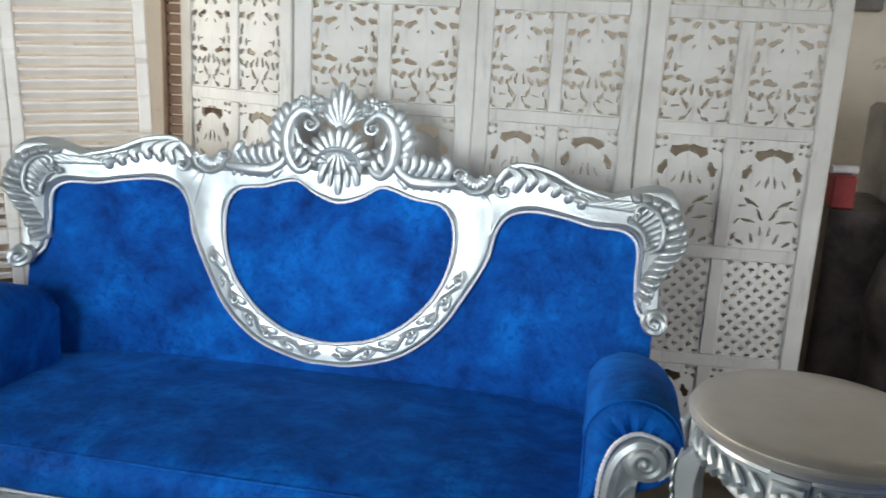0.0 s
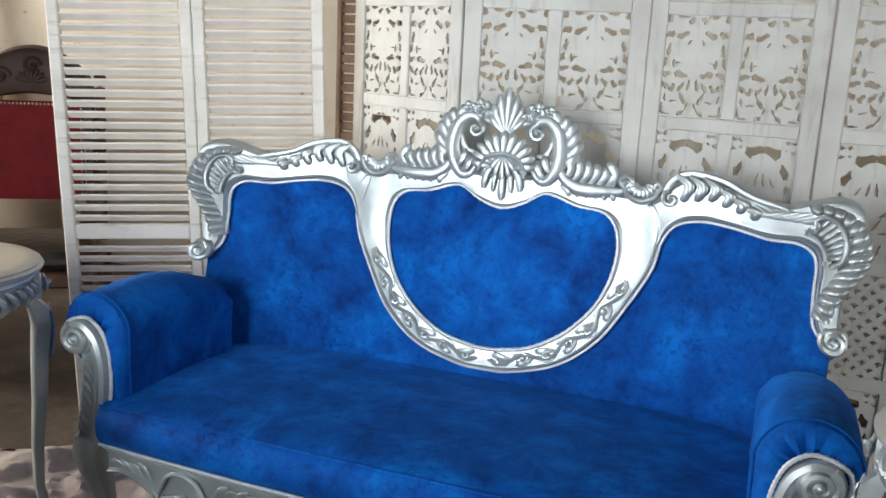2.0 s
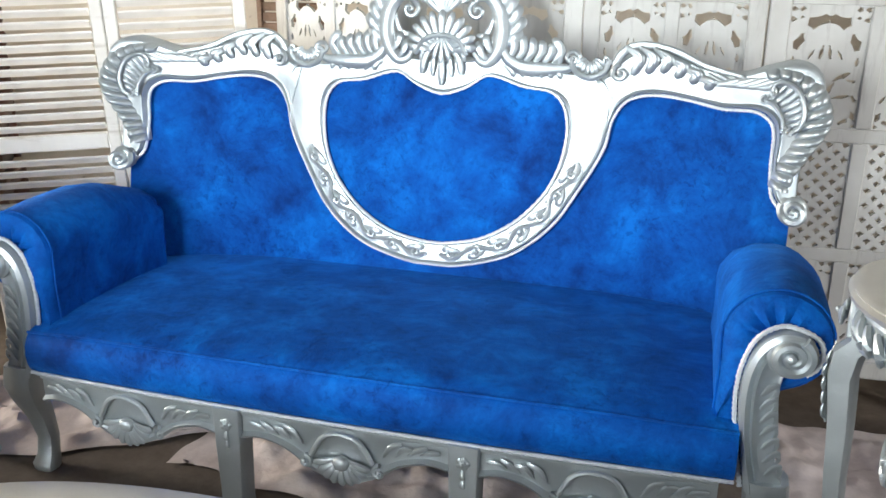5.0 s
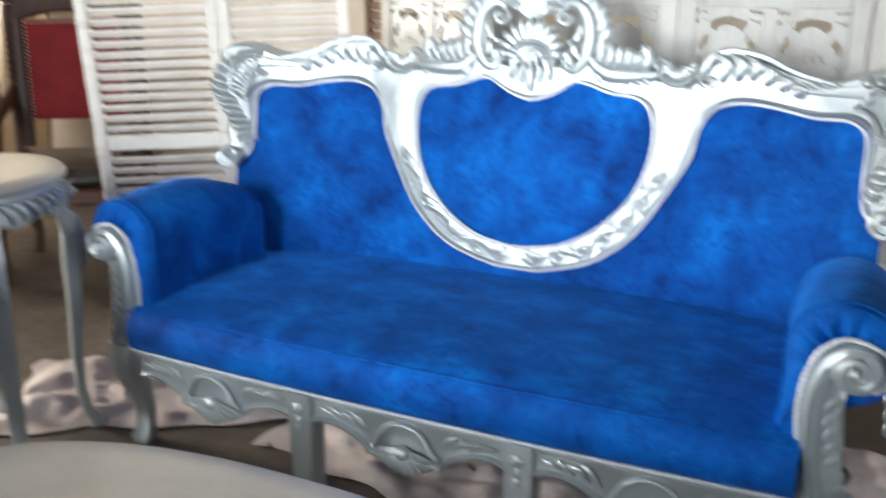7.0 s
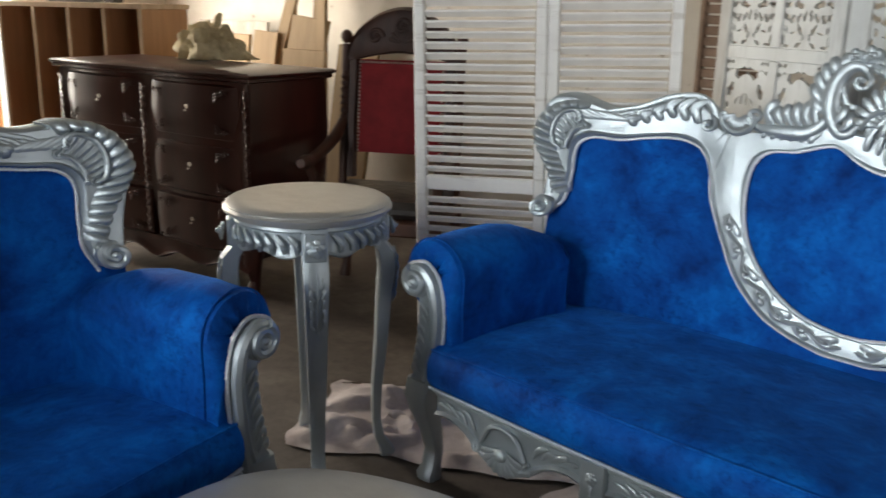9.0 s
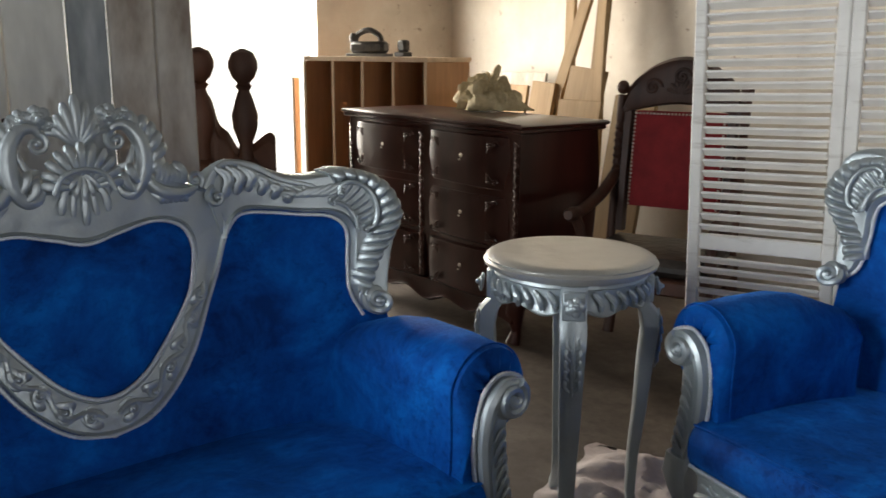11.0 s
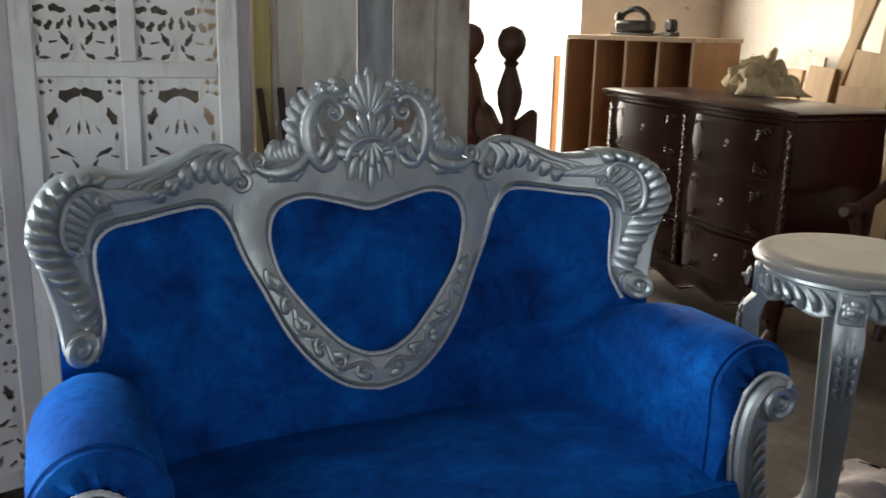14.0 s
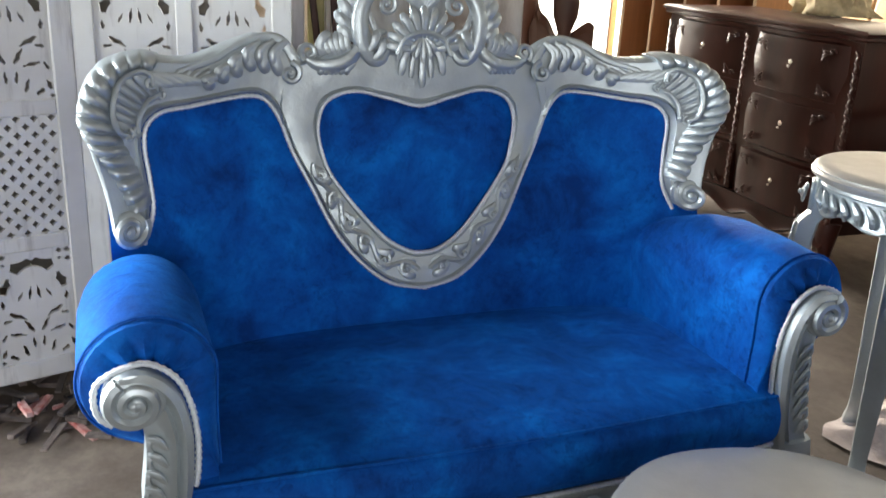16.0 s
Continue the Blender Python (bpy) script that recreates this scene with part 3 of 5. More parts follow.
        c.lobe(h, [tuple(mm[e0] + n0 * 0.10 * wid[e0] * sg), tuple(mm[e1] + n1 * 0.30 * wid[e1] * sg), tuple(mm[e2] + n2 * 0.20 * wid[e2] * sg)], 0.006, 0.021)
    carved("vine_relief", "leaf", h, SILVER, root)
    carved("vine_relief", "leaf", h.mirrored(), SILVER, root)
    # seat
    prof = [(sy + 0.02, 0.312), (sy - 0.006, 0.335), (sy - 0.014, 0.375), (sy - 0.008, 0.415), (sy + 0.012, 0.440), (sy + 0.045, 0.452), (sy + 0.16, 0.460), (sy + 0.38, 0.452), (sy + 0.55, 0.435), (sy + 0.72, 0.42)]
    prof = spline(prof, 34)
    rings = []
    hw = W - 0.075
    for i in range(41):
        u = 2 * i / 40 - 1
        x = hw * u
        crown = 0.012 * (1 - u ** 4) - 0.012
        bow = -spec["bow"] * (1 - u * u)
        ring = [(x, y + bow * max(0, 1 - (y - sy) / 0.5), z + crown * (z - 0.31) / 0.13) for y, z in prof]
        ring += [(x, prof[-1][0], 0.30), (x, prof[0][0] + bow, 0.30)]
        rings.append(ring)
    part("seat", loft(rings), VELVET, root, "crushed blue velvet seat")
    pip = [(hw * (2 * i / 60 - 1), sy + 0.006 - spec["bow"] * (1 - (2 * i / 60 - 1) ** 2), 0.441 + 0.012 * (1 - (2 * i / 60 - 1) ** 4) - 0.012) for i in range(61)]
    part("piping", tube(pip, 0.0035, 6, (0, 0, 1)), VELVET, root)
    # rolled arm
    rx, rz, rr = W - 0.022, 0.616, 0.106
    sec = [(W - 0.125, 0.34), (W - 0.128, 0.44), (W - 0.125, 0.54)]
    for i in range(17):
        t = radians(175 - 235 * i / 16)
        sec.append((rx + rr * math.cos(t), rz + rr * math.sin(t)))
    sec += [(W - 0.02, 0.50), (W - 0.015, 0.40), (W - 0.015, 0.30), (W - 0.12, 0.30)]
    sec = np.array(sec)
    cm = np.array((rx, rz))
    rings = []
    for y, k, dz in ((ya + 0.030, 0.35, 0.0), (ya + 0.022, 0.60, 0.0), (ya + 0.030, 0.82, 0), (ya + 0.046, 0.95, 0), (ya + 0.065, 1.0, 0), (ya + 0.16, 1.02, 0.004), (ya + 0.30, 1.02, 0.002), (ya + 0.38, 1.0, -0.010), (ya + 0.45, 0.97, -0.030), (ya + 0.53, 0.92, -0.058)):
        ring = []
        for i, p in enumerate(sec):
            kk = k
            if k < 0.9 and 3 <= i <= 20:
                kk = k * (1 + 0.05 * math.cos(i * math.pi))
            q = cm + (p - cm) * (kk if p[1] > 0.5 else max(kk, 0.94))
            bend = 0.03 * max(0.0, (y - ya - 0.25) / 0.4) ** 2
            pleat = 0.008 + 0.007 * math.cos(i * math.pi) if k < 0.93 and 3 <= i <= 20 else 0.0
            ring.append((q[0] - bend, y + pleat, q[1] + dz))
        rings.append(ring)
    arm = loft([r[::-1] for r in rings])
    part("arm", arm, VELVET, root, "rolled blue velvet arm")
    part("arm", arm.mirrored(), VELVET, root)
    ring = [(p[0], ya + 0.058, p[1]) for p in cm + (sec[1:21] - cm) * 1.01]
    seam = tube(spline(ring, 50), 0.0024, 6)
    part("arm_piping", seam, VELVET, root)
    part("arm_piping", seam.mirrored(), VELVET, root)
    # carved arm front
    flatc = Carver(lambda x, z: ya + 0.030 - 0.05 * max(0, 0.32 - z))
    k = W - 0.93
    inn = [(0.876 + k, 0.29), (0.860 + k, 0.38), (0.847 + k, 0.47), (0.848 + k, 0.55), (0.868 + k, 0.615), (0.91 + k, 0.652), (0.952 + k, 0.650)]
    out = [(0.962 + k, 0.29), (0.932 + k, 0.36), (0.930 + k, 0.43), (0.922 + k, 0.50), (0.922 + k, 0.55), (0.932 + k, 0.575), (0.95 + k, 0.595)]
    post = flatc.band(inn, out, 40, 0.032, 0.02, ((0, 0), (0.03, 0.8), (0.16, 1.0), (0.30, 0.6), (0.36, 0.85), (0.5, 0.6), (0.9, 0.62), (0.97, 0.7), (1, 0)))
    flatc.curl(post, 0.932 + k, 0.606, 0.040, 60, -1.9, 0.0125, 0.030, 46)
    rings = []
    for y, q in ((0.045, 0.046), (-0.016, 0.049), (-0.026, 0.046), (-0.030, 0.036)):
        rings.append([(0.932 + k + q * math.cos(2 * math.pi * s / 24), ya + 0.03 + y, 0.606 + q * math.sin(2 * math.pi * s / 24)) for s in range(24)])
    loft(rings, geo=post)
    part("arm_front", post, SILVER, root, "silver scrolled arm front")
    part("arm_front", post.mirrored(), SILVER, root)
    h = Geo()
    for i in range(7):
        z = 0.53 - 0.030 * i
        x = float(np.interp(z, [0.29, 0.36, 0.43, 0.50, 0.55], [0.944, 0.93, 0.915, 0.907, 0.905])) + k
        flatc.lobe(h, [(x - 0.018, z - 0.016), (x - 0.004, z + 0.004), (x + 0.012, z + 0.010)], 0.0085, 0.022)
        flatc.lobe(h, [(x + 0.004, z - 0.018), (x + 0.01, z - 0.004), (x + 0.004, z + 0.012)], 0.006, 0.022)
    part("arm_leaf_carving", h, SILVER, root)
    part("arm_leaf_carving", h.mirrored(), SILVER, root)
    cord = tube(flatc.line([(x - 0.006, z + (0.006 if z > 0.6 else 0)) for x, z in inn] + [(0.982 + k, 0.636), (0.990 + k, 0.606), (0.984 + k, 0.578), (0.966 + k, 0.560)], 150, 0.006), 0.0052, 6, twist=520, lobe=0.22)
    part("cord_trim", cord, ROPE, root)
    part("cord_trim", cord.mirrored(), ROPE, root)
    # front legs
    rings = []
    for z, x, y, w in ((0.315, 0.919, 0.0, 0.046), (0.26, 0.925, -0.004, 0.047), (0.21, 0.922, 0.004, 0.040), (0.15, 0.908, 0.016, 0.030), (0.09, 0.900, 0.022, 0.025), (0.045, 0.900, 0.014, 0.026), (0.02, 0.902, 0.004, 0.033), (0.0, 0.902, 0.004, 0.030)):
        ring = []
        for s in range(16):
            a = 2 * math.pi * s / 16
            ca, sa = math.cos(a), math.sin(a)
            q = (abs(ca) ** 4 + abs(sa) ** 4) ** -0.25
            ring.append((x + k + w * q * ca, ya + 0.035 + y + 0.85 * w * q * sa, z))
        rings.append(ring)
    leg = loft(rings[::-1])
    part("leg", leg, SILVER, root)
    part("leg", leg.mirrored(), SILVER, root)
    back = Geo().box(W - 0.16, W - 0.10, 0.02, 0.08, 0, 0.34, 0.006)
    part("back_leg", back, SILVER, root)
    part("back_leg", back.mirrored(), SILVER, root)
    # apron in bays
    xs = spec["bays"]

    def apron_y(x):
        return sy + 0.012 - spec["bow"] * (1 - (x / hw) ** 2)

    ac = Carver(lambda x, z: apron_y(x))
    for x0, x1 in zip(xs[:-1], xs[1:]):
        cx, hwid = 0.5 * (x0 + x1), 0.5 * (x1 - x0) - 0.034
        low = [(cx - hwid, 0.240), (cx - 0.80 * hwid, 0.250), (cx - 0.55 * hwid, 0.232), (cx - 0.32 * hwid, 0.190), (cx, 0.160), (cx + 0.32 * hwid, 0.190), (cx + 0.55 * hwid, 0.232), (cx + 0.80 * hwid, 0.250), (cx + hwid, 0.240)]
        up = [(x, 0.318) for x, _ in low]
        g = ac.band(low, up, 44, 0.020, 0.03, ((0, 0), (0.05, 0.9), (0.14, 1.1), (0.24, 0.5), (0.8, 0.5), (0.9, 0.9), (0.97, 0.9), (1, 0)))
        part("apron", g, SILVER, root, "pierced silver apron with shell carving")
        g = Geo()
        ac.fan(g, cx, 0.238, 198, 342, 9, 0.016, 0.074, 0.0115, 0.018)
        ball(g, ac.at(cx, 0.225, 0.022), 0.022, (1, 0.7, 0.9))
        tube(ac.line([(cx - 0.075, 0.235), (cx - 0.045, 0.285), (cx, 0.300), (cx + 0.045, 0.285), (cx + 0.075, 0.235)], 26, 0.02), 0.0065, 7, geo=g)
        for sg in (-1, 1):
            ac.curl(g, cx + sg * 0.092, 0.215, 0.017, 90, sg * 1.1, 0.006, 0.018, 20)
            for j in range(4):
                x = cx + sg * (0.10 + 0.03 * j)
                ac.lobe(g, [(x, 0.255 + 0.006 * j), (x + sg * 0.018, 0.285), (x + sg * 0.045, 0.296 - 0.01 * (j % 2))], 0.0085, 0.014)
        carved("apron_shell", "flute", g, SILVER, root)
    top_line = [(x, 0.320) for x in np.linspace(-hw, hw, 14)]
    part("cord_trim", tube(ac.line(top_line, 330, 0.014), 0.0046, 6, twist=520, lobe=0.22), ROPE, root)
    for x in xs[1:-1]:
        rings = []
        for z, w in ((0.0, 0.030), (0.03, 0.033), (0.06, 0.029), (0.22, 0.034), (0.32, 0.036)):
            rings.append([(x + sx2 * w, apron_y(x) - 0.026 + sy2, z) for sx2, sy2 in ((-1, 0.004), (-0.9, 0), (0.9, 0), (1, 0.004), (1, 0.06), (-1, 0.06))])
        leg = loft(rings)
        kc = Carver(lambda x_, z_: apron_y(x) - 0.026)
        kc.rose(leg, x, 0.28, 0.014, 0.002)
        for j in range(2):
            kc.lobe(leg, [(x, 0.262 - 0.022 * j), (x, 0.25 - 0.022 * j), (x, 0.238 - 0.022 * j)], 0.008, 0.002)
        part("middle_leg", leg, SILVER, root)
    return root


SOFA = dict(
    flat=0.45, curve=0.50, depth=0.31, arm=0.93, arm_y=-0.482, seat_y=-0.495, bow=0.02, puff=0.70,
    mid=[(0, 1.003), (0.2, 1.033), (0.44, 0.998), (0.6, 1.023), (0.771, 0.998), (0.91, 1.013), (0.96, 1.013)],
    centre=[(0, 0.945), (0.068, 0.965), (0.125, 0.999), (0.165, 0.998), (0.235, 0.976), (0.31, 0.966), (0.348, 0.935), (0.364, 0.885), (0.364, 0.822), (0.347, 0.748), (0.308, 0.674), (0.235, 0.598), (0.14, 0.543), (0.04, 0.521), (0, 0.519)],
    ring=[(0, 1.043), (0.09, 1.045), (0.15, 1.053), (0.2, 1.058), (0.28, 1.038), (0.36, 1.018), (0.44, 1.015), (0.48, 0.983), (0.483, 0.903), (0.465, 0.816), (0.41, 0.711), (0.335, 0.596), (0.225, 0.508), (0.08, 0.464), (0, 0.459)],
    rail_in=[(0.478, 0.863), (0.49, 0.918), (0.515, 0.948), (0.555, 0.969), (0.611, 0.976), (0.689, 0.969), (0.771, 0.956), (0.849, 0.958), (0.892, 0.938), (0.906, 0.898), (0.907, 0.825), (0.915, 0.758), (0.935, 0.73)],
    rail_out=[(0.435, 1.008), (0.475, 1.028), (0.51, 1.068), (0.565, 1.095), (0.633, 1.089), (0.713, 1.058), (0.805, 1.043), (0.88, 1.068), (0.945, 1.085), (0.995, 1.058), (1.002, 0.983), (0.975, 0.863), (0.968, 0.758)],
    panel=[(0, 0.455), (0.085, 0.46), (0.228, 0.504), (0.339, 0.592), (0.414, 0.708), (0.469, 0.814), (0.486, 0.893), (0.515, 0.943), (0.555, 0.964), (0.611, 0.971), (0.689, 0.964), (0.771, 0.951), (0.849, 0.953), (0.888, 0.934), (0.901, 0.898), (0.902, 0.825), (0.91, 0.754), (0.935, 0.72)],
    crest=dict(s=1.0, z=1.068, top=1.305, w=1.0, out=0.375),
    cup=(0.418, 1.03), leaf=dict(x=0.49, z=1.078, w=1.05),
    edge=[(0.861, 1.060), (0.899, 1.068), (0.956, 1.060), (1.002, 1.028), (1.026, 0.966), (1.016, 0.917), (0.986, 0.861), (0.962, 0.811), (0.950, 0.770)],
    edge_in=[(0.878, 1.030), (0.910, 1.036), (0.943, 1.020), (0.962, 0.976), (0.956, 0.933), (0.943, 0.901), (0.928, 0.863), (0.910, 0.823), (0.900, 0.776)],
    shell=(0.920, 0.976), volute=(0.962, 0.730), relief=(0.545, 0.985, 7), bays=(-0.86, -0.29, 0.29, 0.86),
)

LOVESEAT = dict(
    flat=0.28, curve=0.88, depth=0.245, arm=0.666, arm_y=-0.408, seat_y=-0.403, bow=0.03, puff=0.42,
    mid=[(0, 1.01), (0.2, 1.023), (0.3, 0.998), (0.421, 1.023), (0.549, 0.991), (0.634, 1.01), (0.684, 1.01)],
    centre=[(0, 0.933), (0.07, 0.950), (0.145, 0.967), (0.198, 0.958), (0.228, 0.932), (0.239, 0.885), (0.230, 0.830), (0.212, 0.783), (0.16, 0.712), (0.095, 0.640), (0.04, 0.606), (0, 0.599)],
    ring=[(0, 1.056), (0.1, 1.061), (0.19, 1.061), (0.25, 1.041), (0.305, 1.017), (0.325, 0.952), (0.318, 0.911), (0.292, 0.841), (0.256, 0.77), (0.205, 0.665), (0.147, 0.59), (0.08, 0.539), (0, 0.52)],
    rail_in=[(0.318, 0.895), (0.328, 0.93), (0.348, 0.954), (0.378, 0.967), (0.433, 0.964), (0.51, 0.954), (0.573, 0.947), (0.606, 0.922), (0.614, 0.879), (0.608, 0.815), (0.606, 0.751), (0.626, 0.703)],
    rail_out=[(0.275, 1.036), (0.31, 1.066), (0.36, 1.086), (0.421, 1.071), (0.504, 1.044), (0.573, 1.048), (0.634, 1.054), (0.682, 1.041), (0.712, 0.991), (0.712, 0.911), (0.689, 0.804), (0.679, 0.729)],
    panel=[(0, 0.516), (0.082, 0.535), (0.15, 0.586), (0.209, 0.662), (0.26, 0.766), (0.296, 0.839), (0.322, 0.909), (0.348, 0.948), (0.378, 0.961), (0.433, 0.958), (0.51, 0.948), (0.57, 0.942), (0.601, 0.919), (0.608, 0.879), (0.602, 0.815), (0.6, 0.751), (0.622, 0.691)],
    crest=dict(s=0.86, z=1.060, top=1.252, w=0.84, out=0.262),
    leaf=dict(x=0.288, z=1.060, w=0.80),
    edge=[(0.569, 1.052), (0.603, 1.060), (0.656, 1.052), (0.702, 1.020), (0.726, 0.958), (0.716, 0.909), (0.686, 0.853), (0.662, 0.803), (0.650, 0.762)],
    edge_in=[(0.586, 1.022), (0.614, 1.028), (0.643, 1.012), (0.662, 0.968), (0.656, 0.925), (0.643, 0.893), (0.628, 0.855), (0.610, 0.815), (0.600, 0.768)],
    shell=(0.622, 0.968), volute=(0.645, 0.733), relief=(0.55, 0.985, 6), bays=(-0.56, 0.0, 0.56),
)

settee("three_seat_sofa", Matrix.Identity(4), SOFA, "carved silver three-seat sofa upholstered in crushed blue velvet")
settee("loveseat", pose(-1.114, -1.782, 0, 0, 0, 101.24), LOVESEAT, "carved silver two-seat sofa with heart-shaped blue velvet panel")
settee("armchair", pose(1.46, -1.28, 0, 0, 0, -90) @ Matrix.Diagonal((0.68, 1, 1, 1)), LOVESEAT, "carved silver armchair with blue velvet arms beside the side table")


# ---- tables ----
def side_table(m, turn, label):
    root = thing("side_table", m @ pose(0, 0, 0, 0, 0, turn), label, "side table", "round side tables")
    H, R = 0.815, 0.236
    top = lathe([(R - 0.05, H - 0.040), (R - 0.022, H - 0.040), (R - 0.018, H - 0.030), (R - 0.002, H - 0.026), (R, H - 0.018), (R - 0.008, H - 0.012), (R - 0.006, H - 0.008), (R - 0.018, H), (R - 0.05, H)], 64)
    part("tabletop", top, SILVER_FLAT, root, "flat satin silver-beige round top")
    n = 96
    rings = []
    for i in range(n + 1):
        a = 2 * math.pi * i / n
        ca, sa = math.cos(a), math.sin(a)
        low = H - 0.118 + 0.010 * math.cos(8 * a)
        rings.append([(r * ca, r * sa, z) for r, z in ((R - 0.030, H - 0.040), (R - 0.026, H - 0.050), (R - 0.034, H - 0.056), (R - 0.036, low + 0.012), (R - 0.030, low + 0.004), (R - 0.034, low), (R - 0.050, low), (R - 0.050, H - 0.040))])
    part("apron", loft(rings, False), SILVER, root)
    g = Geo()
    for i in range(4):
        for j in range(7):
            a = math.pi / 2 * i + math.pi / 2 * (0.18 + 0.64 * j / 6)
            sg = 1 if j < 3.5 else -1
            pts = []
            for s in range(7):
                u = s / 6
                aa = a + 0.10 * (u - 0.5) + 0.05 * math.sin(math.pi * u)
                pts.append(((R - 0.028 + 0.006 * math.sin(math.pi * u)) * math.cos(aa), (R - 0.028 + 0.006 * math.sin(math.pi * u)) * math.sin(aa), H - 0.062 - 0.048 * u))
            tube(pts, [0.004 + 0.005 * math.sin(math.pi * (s + 0.5) / 7) for s in range(7)], 6, (0, 0, 1), geo=g)
    carved("apron_fluting", "flute", g, SILVER, root, "slanting carved flutes")
    leg = Geo()
    rings = []
    for z, r, w, dd in ((H - 0.042, 0.194, 0.034, 0.022), (H - 0.13, 0.196, 0.034, 0.022), (H - 0.16, 0.218, 0.034, 0.026), (H - 0.21, 0.224, 0.032, 0.024), (0.50, 0.214, 0.029, 0.021), (0.38, 0.208, 0.026, 0.018), (0.24, 0.196, 0.022, 0.015), (0.12, 0.194, 0.019, 0.013), (0.06, 0.204, 0.020, 0.015), (0.03, 0.222, 0.024, 0.020), (0.012, 0.228, 0.026, 0.022), (0.0, 0.226, 0.024, 0.020)):
        rings.append([(r + dd * ca, w * sa, z) for ca, sa in ((1, -0.55), (1.12, 0), (1, 0.55), (0.8, 1), (-0.8, 1), (-1, 0.7), (-1, -0.7), (-0.8, -1), (0.8, -1))])
    loft(rings[::-1], geo=leg)
    carve = Geo()
    kc = Carver(lambda x, z: -float(np.interp(z, [0.5, H - 0.21, H - 0.16, H - 0.04], [0.236, 0.247, 0.24, 0.218])) - 0.002)
    carve.box(-0.030, 0.030, -0.226, -0.212, H - 0.128, H - 0.052, 0.004)
    kc.rose(carve, 0, H - 0.088, 0.022, 0.010)
    for sg in (-1, 1):
        for j in range(5):
            z = H - 0.17 - 0.028 * j
            kc.lobe(carve, [(0.002 * sg, z - 0.03), (0.018 * sg, z - 0.014), (0.016 * sg, z + 0.006)], 0.0065, 0.004)
    kc.lobe(carve, [(0, H - 0.15), (0, H - 0.24), (0, H - 0.32)], 0.008, 0.004)
    carve = carve.moved(pose(0, 0, 0, 0, 0, 90))
    for i in range(4):
        r = pose(0, 0, 0, 0, 0, 90 * i)
        lg = part("leg", leg.moved(r), SILVER, root)
        part("leaf_carving", carve.moved(r), SILVER, lg)
    return root


side_table(pose(-1.225, -0.618, 0), -33.5, "round silver side table with carved apron and cabriole legs")
side_table(pose(1.228, -0.60, 0), -112, "round silver side table standing beside the long sofa")


def coffee_table(m):
    root = thing("coffee_table", m, "low oval coffee table with plain satin silver top", "coffee table")
    H, A, B = 0.45, 0.69, 0.37

    def oval(k, z, n=96):
        out = []
        for i in range(n):
            t = 2 * math.pi * i / n
            ca, sa = math.cos(t), math.sin(t)
            q = (abs(ca) ** 2.4 + abs(sa) ** 2.4) ** (-1 / 2.4)
            out.append(((A - k) * q * ca, (B - k) * q * sa, z))
        return out

    part("tabletop", loft([oval(0.04, H - 0.036), oval(0.012, H - 0.034), oval(0.004, H - 0.024), oval(0, H - 0.014), oval(0.004, H - 0.006), oval(0.014, H), oval(0.06, H)]), SILVER_FLAT, root, "satin silver-grey oval top")
    part("apron", loft([oval(0.07, H - 0.10), oval(0.05, H - 0.10), oval(0.05, H - 0.036), oval(0.07, H - 0.036)]), SILVER, root)
    for sx in (-1, 1):
        for sy in (-1, 1):
            part("leg", tube([(sx * x, sy * y, z) for x, y, z in ((0.40, 0.20, 0.40), (0.44, 0.23, 0.32), (0.43, 0.22, 0.15), (0.42, 0.21, 0.05), (0.45, 0.235, 0.0))], [0.035, 0.038, 0.024, 0.02, 0.03], 10, (0, 1, 0)), SILVER, root)
    return root


coffee_table(pose(0.05, -1.36, 0))


# ---- screens ----
from mathutils import geometry


def holed_board(w, h, holes, t):
    """A board w by h with openings cut through it, standing on z = 0."""
    pts = [(0, 0), (w, 0), (w, h), (0, h)]
    loops = [[0, 1, 2, 3]]
    for hole in holes:
        k = len(pts)
        pts += [(min(w - 0.003, max(0.003, x)), min(h - 0.003, max(0.003, z))) for x, z in hole]
        loops.append(list(range(k, len(pts))))
    edges = [(lp[i], lp[(i + 1) % len(lp)]) for lp in loops for i in range(len(lp))]
    vs, _, fs, _, _, _ = geometry.delaunay_2d_cdt([Vector(p) for p in pts], edges, [], 1, 1e-5)
    polys = [np.array(hole) for hole in holes]

    def inside(px, pz):
        for q in polys:
            if not (q[:, 0].min() <= px <= q[:, 0].max() and q[:, 1].min() <= pz <= q[:, 1].max()):
                continue
            hit = False
            for i in range(len(q)):
                x1, z1 = q[i]
                x2, z2 = q[i - 1]
                if (z1 > pz) != (z2 > pz) and px < (x2 - x1) * (pz - z1) / (z2 - z1) + x1:
                    hit = not hit
            if hit:
                return True
        return False

    keep = [tuple(q) for q in fs if not inside(sum(vs[i].x for i in q) / len(q), sum(vs[i].y for i in q) / len(q))]
    n = len(vs)
    v = [(p.x, -t / 2, p.y) for p in vs] + [(p.x, t / 2, p.y) for p in vs]
    f = keep + [tuple(i + n for i in reversed(q)) for q in keep]
    count = {}
    for q in keep:
        for i in range(len(q)):
            e = (q[i], q[(i + 1) % len(q)])
            count[e] = 1
    f += [(b, a, a + n, b + n) for a, b in count if (b, a) not in count]
    return Geo().add(v, f)


def drop(cx, cz, ln, w, ang, n=14):
    """A leaf-shaped opening."""
    out = []
    ca, sa = math.cos(radians(ang)), math.sin(radians(ang))
    for i in range(n):
        t = 2 * math.pi * i / n
        u, q = 0.5 * ln * math.cos(t), 0.5 * w * math.sin(t) * (1 - 0.35 * math.cos(t))
        q += 0.16 * w * math.sin(5 * t + ang)
        out.append((cx + u * ca - q * sa, cz + u * sa + q * ca))
    return out


